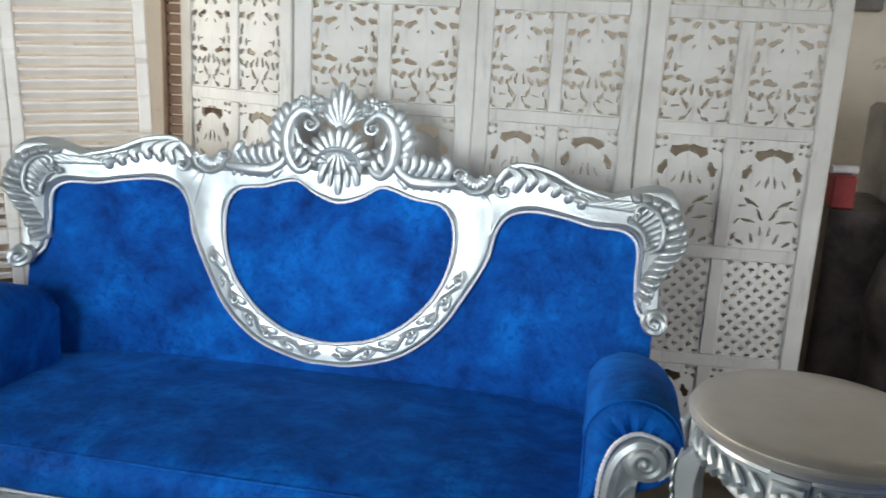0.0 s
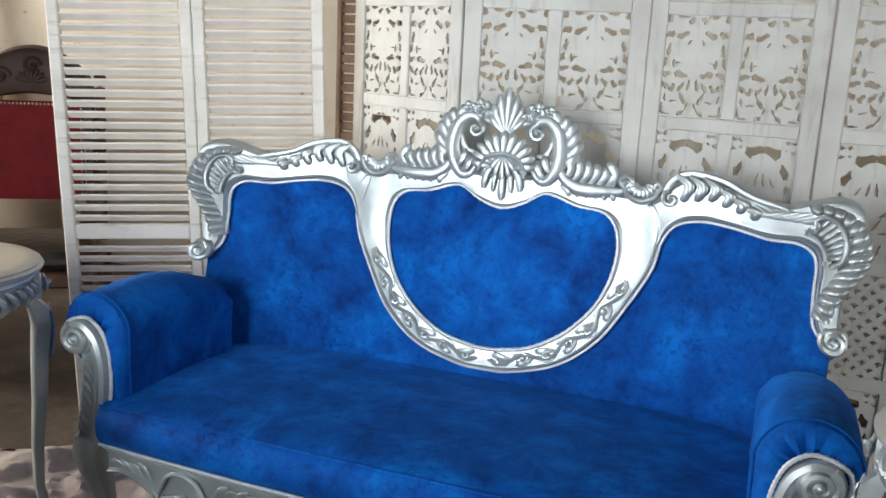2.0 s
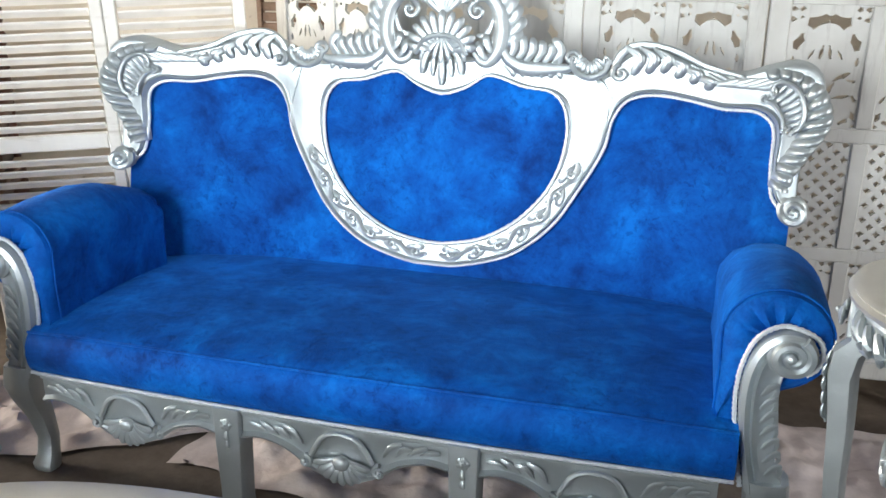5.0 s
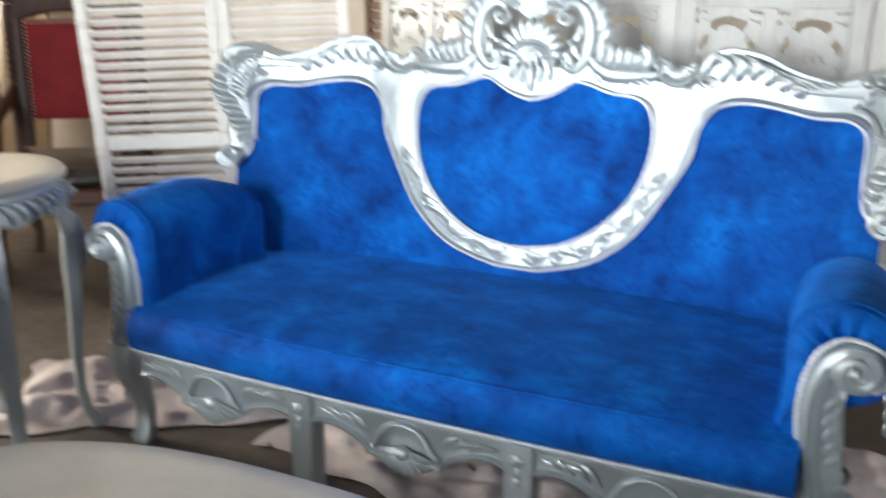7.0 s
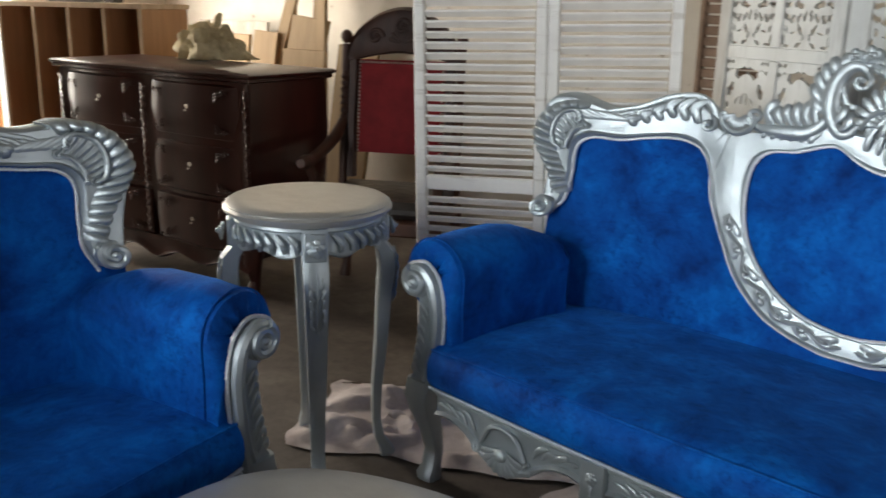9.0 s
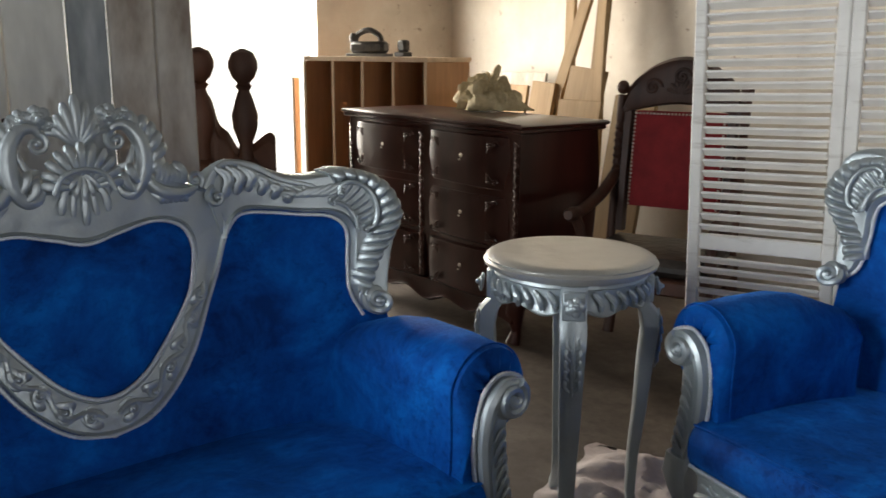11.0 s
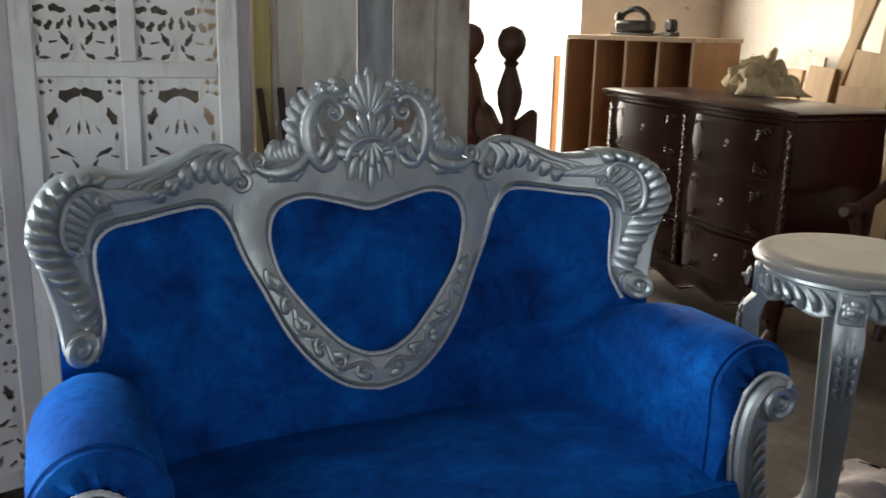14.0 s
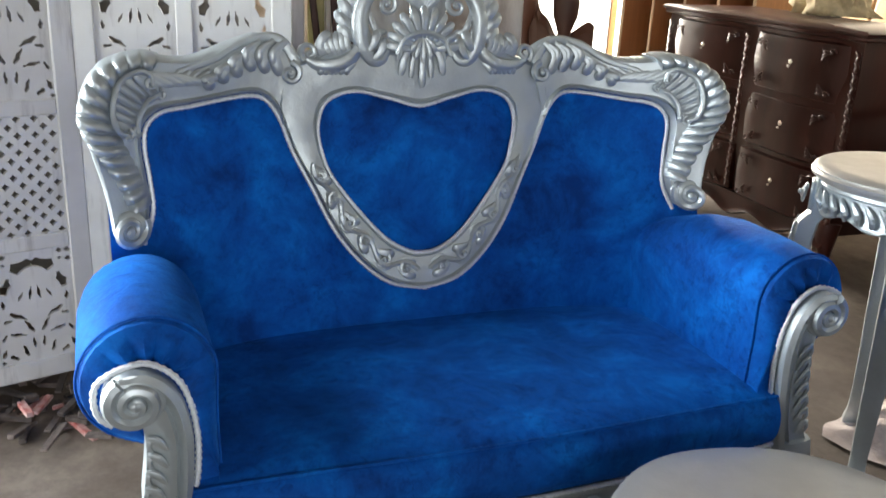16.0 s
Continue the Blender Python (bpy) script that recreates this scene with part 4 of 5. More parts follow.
def mirror_holes(w, half):
    return half + [[(w - x, z) for x, z in reversed(q)] for q in half]


def tall_holes(w, h):
    s = [(0.07, 0.95, 0.05, 0.03, 90), (0.27, 0.965, 0.06, 0.022, 0), (0.41, 0.93, 0.05, 0.028, 40), (0.10, 0.80, 0.06, 0.036, 200), (0.30, 0.80, 0.08, 0.032, 28),
         (0.40, 0.73, 0.03, 0.012, 60), (0.10, 0.66, 0.07, 0.024, 80), (0.06, 0.54, 0.055, 0.03, 70), (0.19, 0.53, 0.05, 0.02, 95), (0.26, 0.54, 0.03, 0.010, 0), (0.10, 0.43, 0.06, 0.03, 15), (0.31, 0.425, 0.08, 0.034, -15),
         (0.08, 0.32, 0.05, 0.03, 140), (0.20, 0.30, 0.055, 0.028, 60), (0.33, 0.31, 0.06, 0.024, 55), (0.44, 0.33, 0.065, 0.02, 80), (0.36, 0.20, 0.07, 0.024, 120), (0.10, 0.20, 0.045, 0.016, 100), (0.24, 0.17, 0.045, 0.012, 10),
         (0.06, 0.10, 0.06, 0.018, 90), (0.14, 0.045, 0.05, 0.016, 0), (0.36, 0.06, 0.05, 0.022, 30), (0.44, 0.13, 0.04, 0.014, 70)]
    return mirror_holes(w, [drop(x * w, z * h, a * 0.54, b * 0.54, r) for x, z, a, b, r in s])


def palmette_holes(w, h):
    """Fan of petals over a stem, with small corner holes."""
    s = [(0.07, 0.95, 0.020, 0.016, 0), (0.17, 0.95, 0.018, 0.016, 0), (0.07, 0.87, 0.020, 0.016, 0), (0.17, 0.885, 0.012, 0.010, 0),
         (0.38, 0.86, 0.060, 0.032, 22), (0.17, 0.70, 0.062, 0.026, 68), (0.12, 0.55, 0.030, 0.012, 95), (0.45, 0.62, 0.050, 0.010, 82), (0.33, 0.60, 0.034, 0.008, 62),
         (0.28, 0.43, 0.060, 0.015, -30), (0.16, 0.40, 0.030, 0.010, 10), (0.40, 0.33, 0.055, 0.013, 118), (0.26, 0.27, 0.052, 0.012, -12), (0.10, 0.26, 0.030, 0.010, 60),
         (0.08, 0.12, 0.034, 0.014, 70), (0.19, 0.07, 0.034, 0.014, -35), (0.33, 0.12, 0.046, 0.012, 105), (0.44, 0.18, 0.040, 0.010, 96), (0.06, 0.04, 0.016, 0.012, 0)]
    return mirror_holes(w, [drop(x * w, z * h, a * (1.0 if b > 0.03 else 0.78), b * (0.9 if b > 0.03 else 0.78), r) for x, z, a, b, r in s])


def lattice_holes(w, h):
    out = []
    rows, cols = 15, 5
    for j in range(rows):
        for i in range(cols if j % 2 == 0 else cols - 1):
            cx = w * ((i + 0.5 + (0.5 if j % 2 else 0)) / cols)
            cz = h * (j + 0.6) / (rows + 0.2)
            q = []
            for s in range(12):
                t = 2 * math.pi * s / 12
                r = 0.0105 * (1.0 if s % 3 == 0 else 0.62 if s % 3 == 1 else 0.62)
                q.append((cx + r * math.cos(t), cz + r * math.sin(t)))
            out.append(q)
    return out


PW, PH, STILE, MUL = 0.515, 1.86, 0.052, 0.040
CW = (PW - 2 * STILE - MUL) / 2
ROWS = ((0.155, 0.315, palmette_holes), (0.51, 0.315, lattice_holes), (0.865, 0.335, palmette_holes), (1.24, 0.300, tall_holes), (1.58, 0.225, palmette_holes))
BOARDS = []
for z, h, fn in ROWS:
    me = holed_board(CW + 0.012, h + 0.012, fn(CW + 0.012, h + 0.012), 0.011).mesh("fretwork_board", False)
    me.materials.append(JALI)
    BOARDS.append(me)


def jali_screen(joints, label):
    root = thing("jali_screen", Matrix.Identity(4), label, "folding screen", "carved folding screens")
    for (x0, y0), (x1, y1) in zip(joints[:-1], joints[1:]):
        wid = math.hypot(x1 - x0, y1 - y0)
        m = pose(x0, y0, 0, 0, 0, math.degrees(math.atan2(y1 - y0, x1 - x0))) @ Matrix.Diagonal((wid / PW, 1, 1, 1))
        g = Geo()
        g.box(0.002, STILE, -0.014, 0.014, 0, PH, 0.003)
        g.box(PW - STILE, PW - 0.002, -0.014, 0.014, 0, PH, 0.003)
        for a, b in ((0.10, 0.155), (0.47, 0.51), (0.825, 0.865), (1.20, 1.24), (1.54, 1.58), (1.805, PH - 0.002)):
            g.box(STILE + 0.0005, PW - STILE - 0.0005, -0.012, 0.012, a, b, 0.003)
        for z, h, _ in ROWS:
            g.box(STILE + CW, STILE + CW + MUL, -0.0115, 0.0115, z + 0.0005, z + h - 0.0005, 0.003)
        fr = part("panel_frame", g.moved(m), JALI, root, "whitewashed wooden panel frame", False)
        for (z, h, _), me in zip(ROWS, BOARDS):
            for cx in (STILE - 0.006, STILE + CW + MUL - 0.006):
                ob = new("fretwork_board", me)
                ob.parent = fr
                ob.matrix_local = m @ pose(cx, 0, z - 0.006)
    return root


jali_screen([(-0.69, 0.68), (-0.215, 0.49), (0.36, 0.56), (0.872, 0.52), (1.445, 0.555)], "whitewashed carved wooden screen with pierced leaf panels")
jali_screen([(-1.512, -3.153), (-1.765, -2.663), (-1.782, -2.110)], "whitewashed carved wooden screen standing behind the loveseat")


def louvre_screen(joints):
    root = thing("louvre_screen", Matrix.Identity(4), "whitewashed two-panel wooden louvre screen", "folding screen")
    for (x0, y0), (x1, y1) in zip(joints[:-1], joints[1:]):
        wid = math.hypot(x1 - x0, y1 - y0)
        m = pose(x0, y0, 0, 0, 0, math.degrees(math.atan2(y1 - y0, x1 - x0))) @ pose(0, 0, 0, 0, -1.8, 0)
        g = Geo()
        g.box(0.001, 0.038, -0.016, 0.016, 0, 1.85, 0.004)
        g.box(wid - 0.038, wid - 0.001, -0.016, 0.016, 0, 1.85, 0.004)
        for a, b in ((0.08, 0.15), (0.725, 0.775), (1.79, 1.848)):
            g.box(0.0385, wid - 0.0385, -0.014, 0.014, a, b, 0.004)
        fr = part("panel_frame", g.moved(m), LOUVRE, root, "", False)
        sl = Geo().box(0.040, wid - 0.040, -0.018, 0.018, -0.0045, 0.0045, 0.003).mesh("slat", False)
        sl.materials.append(LOUVRE)
        zs = [0.172 + 0.0345 * i for i in range(16)] + [0.797 + 0.0345 * i for i in range(29)]
        for z in zs:
            ob = new("slat", sl)
            ob.parent = fr
            ob.matrix_local = m @ pose(random.uniform(-0.001, 0.001), 0, z, -38 + random.uniform(-3, 3), random.uniform(-0.25, 0.25), 0)
    return root


louvre_screen([(-1.415, 0.030), (-1.005, 0.225), (-0.645, 0.44)])

g = Geo()
for i in range(52):
    g.box(-0.80, -0.585, 0.775, 0.797, 0.04 + 0.036 * i, 0.069 + 0.036 * i, 0.003)
g.box(-0.82, -0.80, 0.77, 0.80, 0, 1.92)
g.box(-0.585, -0.565, 0.77, 0.80, 0, 1.92)
solo("slatted_shutter", g, BROWNSLAT, "brown slatted wooden shutter between the screens", "shutter", smooth=False)


# ---- hall ----
def slab(name, x0, x1, y0, y1, z0, z1, mat, label, cat):
    return solo(name, Geo().box(x0, x1, y0, y1, z0, z1, 0.001), mat, label, cat, kind="structure", smooth=False)


slab("floor", -7, 5, -7, 3, -0.12, 0.0, FLOOR, "dusty stained brown concrete floor", "floor")
slab("ceiling", -7, 5, -7, 3, 3.6, 3.72, DARK_CEILING, "unseen ceiling of the hall, kept dark to cut the fill light", "ceiling")
slab("wall_north", -6.6, 4.5, 2.02, 2.22, 0, 3.6, WALL, "stained cream limewashed wall", "wall")
slab("wall_west", -6.8, -6.6, -5.0, -1.38, 0, 3.6, WALL, "stained cream limewashed wall with a doorway", "wall")
slab("wall_west_corner", -6.8, -6.6, 0.72, 2.22, 0, 3.6, WALL, "stained cream limewashed wall corner", "wall")
slab("wall_west_lintel", -6.8, -6.6, -1.38, 0.72, 2.5, 3.6, WALL, "limewashed wall above the doorway", "wall")
slab("wall_south", -6.6, -2.62, -5.0, -4.8, 0, 3.6, UNSEEN_GREY, "plain unseen wall of the hall, kept grey to cut bounced light", "wall")
slab("wall_south_east", 0.02, 4.5, -5.0, -4.8, 0, 3.6, UNSEEN_GREY, "plain unseen wall of the hall, kept grey to cut bounced light", "wall")
slab("wall_south_lintel", -2.62, 0.02, -5.0, -4.8, 3.3, 3.6, UNSEEN_GREY, "plain unseen wall of the hall, kept grey to cut bounced light", "wall")
slab("wall_east", 4.5, 4.7, -5.0, -2.65, 0, 3.6, UNSEEN_GREY, "plain unseen wall of the hall, kept grey to cut bounced light", "wall")
slab("wall_east_north", 4.5, 4.7, -0.85, 2.22, 0, 3.6, WALL, "plain limewashed wall of the hall", "wall")
slab("wall_east_lintel", 4.5, 4.7, -2.65, -0.85, 2.7, 3.6, UNSEEN_GREY, "plain unseen wall of the hall, kept grey to cut bounced light", "wall")
# two added walls block the south lamp and leave a dark pocket behind the screen
slab("shade_wall_behind_screen", -2.72, -2.62, -4.8, -2.25, 0, 3.6, UNSEEN_GREY, "plain grey wall added to keep light from behind the loveseat screen", "wall")
slab("shade_wall_return", -2.62, -1.48, -3.44, -3.32, 0, 3.6, UNSEEN_GREY, "plain grey wall added to keep light from behind the loveseat screen", "wall")
# unseen wall end, added so the south lamp falls off towards the right
slab("south_light_blocker", -0.10, 0.02, -4.8, -2.95, 0, 3.6, UNSEEN_GREY, "unseen grey wall end added to shade the right side from the south lamp", "wall")
slab("wall_screen", -0.45, 4.5, 1.72, 1.86, 0, 3.6, WALL, "stained cream limewashed wall behind the screen", "wall")
slab("ground", -60, 60, -60, 60, -0.40, -0.121, FLOOR, "dusty bare ground outside the hall", "ground")


# panel added outside that glows, so the doorway looks bright
glow, gn, gl, gb = material("glowing_backdrop")
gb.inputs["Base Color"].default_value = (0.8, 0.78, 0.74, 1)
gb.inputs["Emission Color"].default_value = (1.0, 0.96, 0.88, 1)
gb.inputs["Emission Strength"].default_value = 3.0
solo("backdrop", Geo().box(-9.2, -9.0, -4, 6, -0.12, 5, 0.01), glow, "glowing panel standing in for the sunlit outdoors beyond the doorway", "backdrop", kind="structure", smooth=False)


# ---- store at the back ----
def dresser(m):
    W, D, H = 1.24, 0.55, 1.01
    root = thing("dresser", m, "dark polished mahogany dresser with six drawers", "dresser")
    n = 40

    def plan(k, z):
        """Serpentine front outline, set back by k."""
        pts = []
        for i in range(n + 1):
            u = i / n
            x = k + (W - 2 * k) * u
            pts.append((x, k + 0.011 * math.cos(4 * math.pi * u) * (1 - abs(2 * u - 1) ** 6), z))
        return pts + [(W - k, D - k, z), (k, D - k, z)]

    part("top", loft([plan(0.014, H - 0.042), plan(0.006, H - 0.036), plan(0.008, H - 0.024), plan(-0.004, H - 0.016), plan(-0.006, H - 0.008), plan(0.004, H)]), MAHOGANY, root, "moulded polished mahogany top")
    part("carcass", loft([plan(0.06, 0.16), plan(0.045, 0.25), plan(0.03, 0.5), plan(0.022, 0.75), plan(0.03, H - 0.0425)]), MAHOGANY, root)
    zs = ((0.70, 0.955), (0.44, 0.685), (0.185, 0.425))
    for z0, z1 in zs:
        for x0, x1 in ((0.085, 0.60), (0.64, 1.155)):
            rings = []
            for z, k in ((z0, 0.012), (z0 + 0.012, -0.004), (0.5 * (z0 + z1), -0.012), (z1 - 0.012, -0.004), (z1, 0.012)):
                row = []
                for i in range(13):
                    u = i / 12
                    x = x0 + (x1 - x0) * u
                    y = 0.011 * math.cos(4 * math.pi * x / W) * (1 - abs(2 * x / W - 1) ** 6)
                    row.append((x, y + 0.024 + k + (0.012 if i in (0, 12) else 0), z))
                rings.append(row + [(x1, 0.10, z), (x0, 0.10, z)])
            dr = part("drawer", loft(rings), MAHOGANY, root)
            cx, cz = 0.5 * (x0 + x1), 0.5 * (z0 + z1)
            kc = Carver(lambda x, z: 0.010 + 0.011 * math.cos(4 * math.pi * x / W))
            g = Geo()
            kc.rose(g, cx, cz + 0.02, 0.009, 0.008)
            ball(g, kc.at(cx, cz + 0.002, 0.016), 0.005)
            part("knob", g, BRASS, dr, "small worn brass knob")
            g = Geo()
            for sx in (-1, 1):
                for sz in (-1, 1):
                    kx, kz = cx + sx * 0.20, cz + sz * 0.085
                    for j in range(3):
                        kc.lobe(g, [(kx, kz), (kx - sx * 0.02, kz - sz * 0.006 * j), (kx - sx * 0.045, kz - sz * (0.018 * j))], 0.007, 0.012)
                    kc.curl(g, kx, kz, 0.016, 0, sx * 1.0, 0.0045, 0.012, 16)
            carved("carving", "leaf", g, MAHOGANY, root)
    for x in (0.045, 0.62, 1.195):
        kc = Carver(lambda x_, z_: 0.012 if 0.2 < x < 1 else 0.032)
        g = Geo()
        for j in range(17):
            z = 0.93 - 0.042 * j
            kc.lobe(g, [(x - 0.012, z), (x + 0.012, z - 0.016), (x - 0.004, z - 0.036)], 0.011, 0.010)
        carved("corner_carving", "leaf", g, MAHOGANY, root)
    kc = Carver(lambda x, z: 0.045)
    low = [(0.06, 0.10), (0.20, 0.13), (0.33, 0.09), (0.48, 0.12), (0.62, 0.075), (0.76, 0.12), (0.91, 0.09), (1.04, 0.13), (1.18, 0.10)]
    part("apron", kc.band(low, [(x, 0.19) for x, _ in low], 60, 0.02, 0.02, ((0, 0), (0.1, 1), (0.3, 0.5), (1, 0.5))), MAHOGANY, root)
    for x in (0.075, W - 0.075):
        for y in (0.08, D - 0.07):
            part("foot", tube([(x, y, 0.22), (x, y - 0.012, 0.15), (x, y, 0.06), (x, y - 0.02, 0.0)], [0.045, 0.042, 0.022, 0.034], 10, (0, 1, 0)), MAHOGANY, root)
    return root


dresser(pose(-3.998, -0.136, 0, 0, 0, 9.9) @ Matrix.Diagonal((1.167, 1.036, 1.023, 1)))


def rag(m):
    g = Geo()
    n, k = 90, 40
    v = []
    for j in range(k + 1):
        for i in range(n):
            a = 2 * math.pi * i / n
            u = j / k
            r = 0.145 * u ** 0.8 * (1 + 0.22 * math.sin(3 * a + 0.6) + 0.10 * math.sin(7 * a))
            z = 0.17 * (1 - u ** 2.2) + 0.012 + 0.030 * math.sin(5 * a + 6 * u) * u * (1.15 - u) * 2 + 0.022 * math.sin(9 * a - 9 * u) * (1 - u) * u * 3
            fold = noise.turbulence(Vector((9 * r * math.cos(a), 9 * r * math.sin(a), 9 * z)), 4, True)
            z = z * (0.55 + 0.55 * fold) if u < 0.96 else 0.004
            r *= 0.8 + 0.5 * noise.noise(Vector((3 * math.cos(a), 3 * math.sin(a), 14 * z)))
            v.append((r * math.cos(a) * 1.35 + 0.02 * math.sin(8 * u), r * math.sin(a) * 0.9, max(0.002, z)))
    f = [(j * n + i, j * n + (i + 1) % n, (j + 1) * n + (i + 1) % n, (j + 1) * n + i) for j in range(k) for i in range(n)]
    g.add(v, f)
    ob = solo("rag", g, CLOTH, "crumpled cream cotton rag on the dresser", "rag", m)
    md = ob.modifiers.new("thick", "SOLIDIFY")
    md.thickness = 0.006
    return ob


rag(pose(-3.482, 0.491, 1.036, 0, 0, 26) @ Matrix.Scale(1.12, 4))


def shelf_cabinet(m):
    root = thing("shelf_unit", m, "unfinished raw plywood cabinet with open upright bays", "cabinet")
    W, D, H = 1.04, 0.53, 1.306
    part("top", Geo().box(0, W, 0, D, H - 0.03, H, 0.002), RAWEDGE, root, "pale plywood top", False)
    part("back", Geo().box(0.022, W - 0.022, D - 0.02, D, 0, H - 0.031, 0.002), RAWWOOD, root, "", False)
    part("base", Geo().box(0.022, W - 0.022, 0.01, D - 0.021, 0.06, 0.08, 0.002), RAWWOOD, root, "", False)
    for i in range(5):
        x = (W - 0.022) * i / 4
        up = part("upright", Geo().box(x, x + 0.020, 0.004, D - 0.021, 0, H - 0.031, 0.002), RAWWOOD, root, "", False)
        part("edge_strip", Geo().box(x, x + 0.020, -0.006, 0.0035, 0, H - 0.031, 0.002), RAWEDGE, up, "pale plywood edge", False)
    return root


shelf_cabinet(pose(-5.317, 0.126, 0.000, 0, 0, 27.7))
solo("leaning_board", Geo().box(-0.02, 0.0, 0, 0.06, 0, 1.16, 0.003), RAWEDGE, "pale board leaning on the raw cabinet", "board", pose(-5.375, 0.072, 0.000, 0, 0, 27.7), smooth=False)


def planer(m):
    root = thing("power_tool", m, "black electric planer lying on the raw cabinet", "power tool")
    part("body", Geo().box(-0.14, 0.14, -0.05, 0.05, 0.02, 0.10, 0.02), TOOLBLACK, root)
    part("handle", tube(spline([(-0.12, 0, 0.10), (-0.09, 0, 0.15), (0.0, 0, 0.175), (0.08, 0, 0.14), (0.10, 0, 0.10)], 20), 0.020, 8), TOOLBLACK, root)
    part("front_knob", lathe([(0.01, 0.09), (0.03, 0.10), (0.034, 0.13), (0.02, 0.155)], 14, (-0.13, 0, 0)), TOOLBLACK, root)
    part("sole", Geo().box(-0.17, 0.17, -0.045, 0.045, 0.0, 0.0195, 0.004), GREYBOX, root)
    return root


planer(pose(-5.059, 0.511, 1.308, 0, 0, 31.1))
g = Geo().box(-0.05, 0.05, -0.04, 0.04, 0.0, 0.03, 0.006).box(-0.035, 0.045, -0.03, 0.03, 0.031, 0.11, 0.014)
solo("hand_drill", g, TOOLBLACK, "small dark hand tool on the raw cabinet", "hand tool", pose(-4.807, 0.644, 1.308, 0, 0, 16.1))


def red_chair(m):
    root = thing("armchair", m, "dark carved wooden armchair with red studded upholstery", "armchair")
    kc = Carver(lambda x, z: 0.0 + 0.12 * (z - 0.5))
    for sx in (-1, 1):
        post = Geo()
        zs = np.linspace(0.45, 1.15, 60)
        tube([(sx * 0.285, 0.02 + 0.12 * (z - 0.5), z) for z in zs], [0.022 + (0.005 * math.sin(z * 190) if 0.8 < z < 1.02 else 0.0) for z in zs], 10, (0, 1, 0), geo=post)
        ball(post, (sx * 0.285, 0.10, 1.185), 0.030, (1, 1, 1.1), 12, 8)
        part("back_post", post, DARKWOOD, root)
        part("arm", tube(spline([(sx * 0.285, 0.05, 0.78), (sx * 0.30, -0.12, 0.70), (sx * 0.31, -0.35, 0.655), (sx * 0.31, -0.50, 0.66)], 26), [0.028] * 20 + [0.03, 0.032, 0.034, 0.034, 0.03, 0.02], 10, (0, 0, 1)), DARKWOOD, root)
        part("arm_support", tube(spline([(sx * 0.30, -0.44, 0.65), (sx * 0.285, -0.40, 0.56), (sx * 0.29, -0.43, 0.46)], 16), 0.024, 8), DARKWOOD, root)
        for y in (-0.44, 0.04):
            part("leg", tube([(sx * 0.28, y, 0.40), (sx * 0.285, y - 0.02, 0.28), (sx * 0.27, y, 0.1), (sx * 0.28, y - 0.02, 0)], [0.035, 0.036, 0.022, 0.03], 10, (0, 1, 0)), DARKWOOD, root)
    inn = [(-0.26, 1.07), (-0.13, 1.10), (0, 1.115), (0.13, 1.10), (0.26, 1.07)]
    out = [(-0.27, 1.10), (-0.24, 1.20), (-0.16, 1.275), (-0.08, 1.315), (0, 1.33), (0.08, 1.315), (0.16, 1.275), (0.24, 1.20), (0.27, 1.10)]
    crest = kc.band(inn, out, 60, 0.028, 0.03, ((0, 0), (0.05, 0.9), (0.2, 0.6), (0.8, 0.6), (0.93, 1.1), (1, 0)))
    for x, z in ((-0.13, 1.19), (0.13, 1.19), (0, 1.24)):
        kc.curl(crest, x, z, 0.04, 0, 1.4, 0.009, 0.022)
    kc.fan(crest, 0, 1.16, 20, 160, 7, 0.01, 0.07, 0.011, 0.02)
    for sx in (-1, 1):
        part("back_stile", kc.band([(sx * 0.215, 0.52), (sx * 0.22, 0.8), (sx * 0.215, 1.08)], [(sx * 0.262, 0.52), (sx * 0.262, 0.8), (sx * 0.262, 1.10)], 12, 0.02, 0.02, ((0, 0), (0.15, 1), (0.85, 1), (1, 0))), DARKWOOD, root)
    part("crest_rail", crest, DARKWOOD, root, "arched carved crest rail")
    v, f = [], []
    for j in range(13):
        for i in range(13):
            x, z = -0.21 + 0.42 * i / 12, 0.64 + 0.44 * j / 12
            puff = 0.03 * math.sin(math.pi * i / 12) ** 0.5 * math.sin(math.pi * j / 12) ** 0.5
            v.append((x, 0.12 * (z - 0.5) - 0.004 - puff, z))
    f = [(j * 13 + i, j * 13 + i + 1, (j + 1) * 13 + i + 1, (j + 1) * 13 + i) for j in range(12) for i in range(12)]
    k = len(v)
    v += [(x, 0.12 * (z - 0.5) + 0.03, z) for x, _, z in v]
    f += [tuple(q + k for q in reversed(a)) for a in f]
    part("backrest", Geo().add(v, f), REDCLOTH, root, "red padded backrest")
    studs = Geo()
    for i in range(25):
        z = 0.65 + 0.42 * i / 24
        for x in (-0.205, 0.205):
            ball(studs, kc.at(x, z, 0.012), 0.006, (1, 0.6, 1), 6, 4)
        x = -0.20 + 0.40 * i / 24
        ball(studs, kc.at(x, 1.07, 0.012), 0.006, (1, 0.6, 1), 6, 4)
    part("studs", studs, BRASS, root, "row of brass studs")
    part("seat", Geo().box(-0.28, 0.28, -0.46, 0.06, 0.42, 0.50, 0.03), DARKCLOTH, root)
    part("seat_rail", Geo().box(-0.30, 0.30, -0.48, 0.07, 0.35, 0.4195, 0.01), DARKWOOD, root)
    return root


red_chair(pose(-2.374, 0.819, 0.000, 0, 0, 32.1))


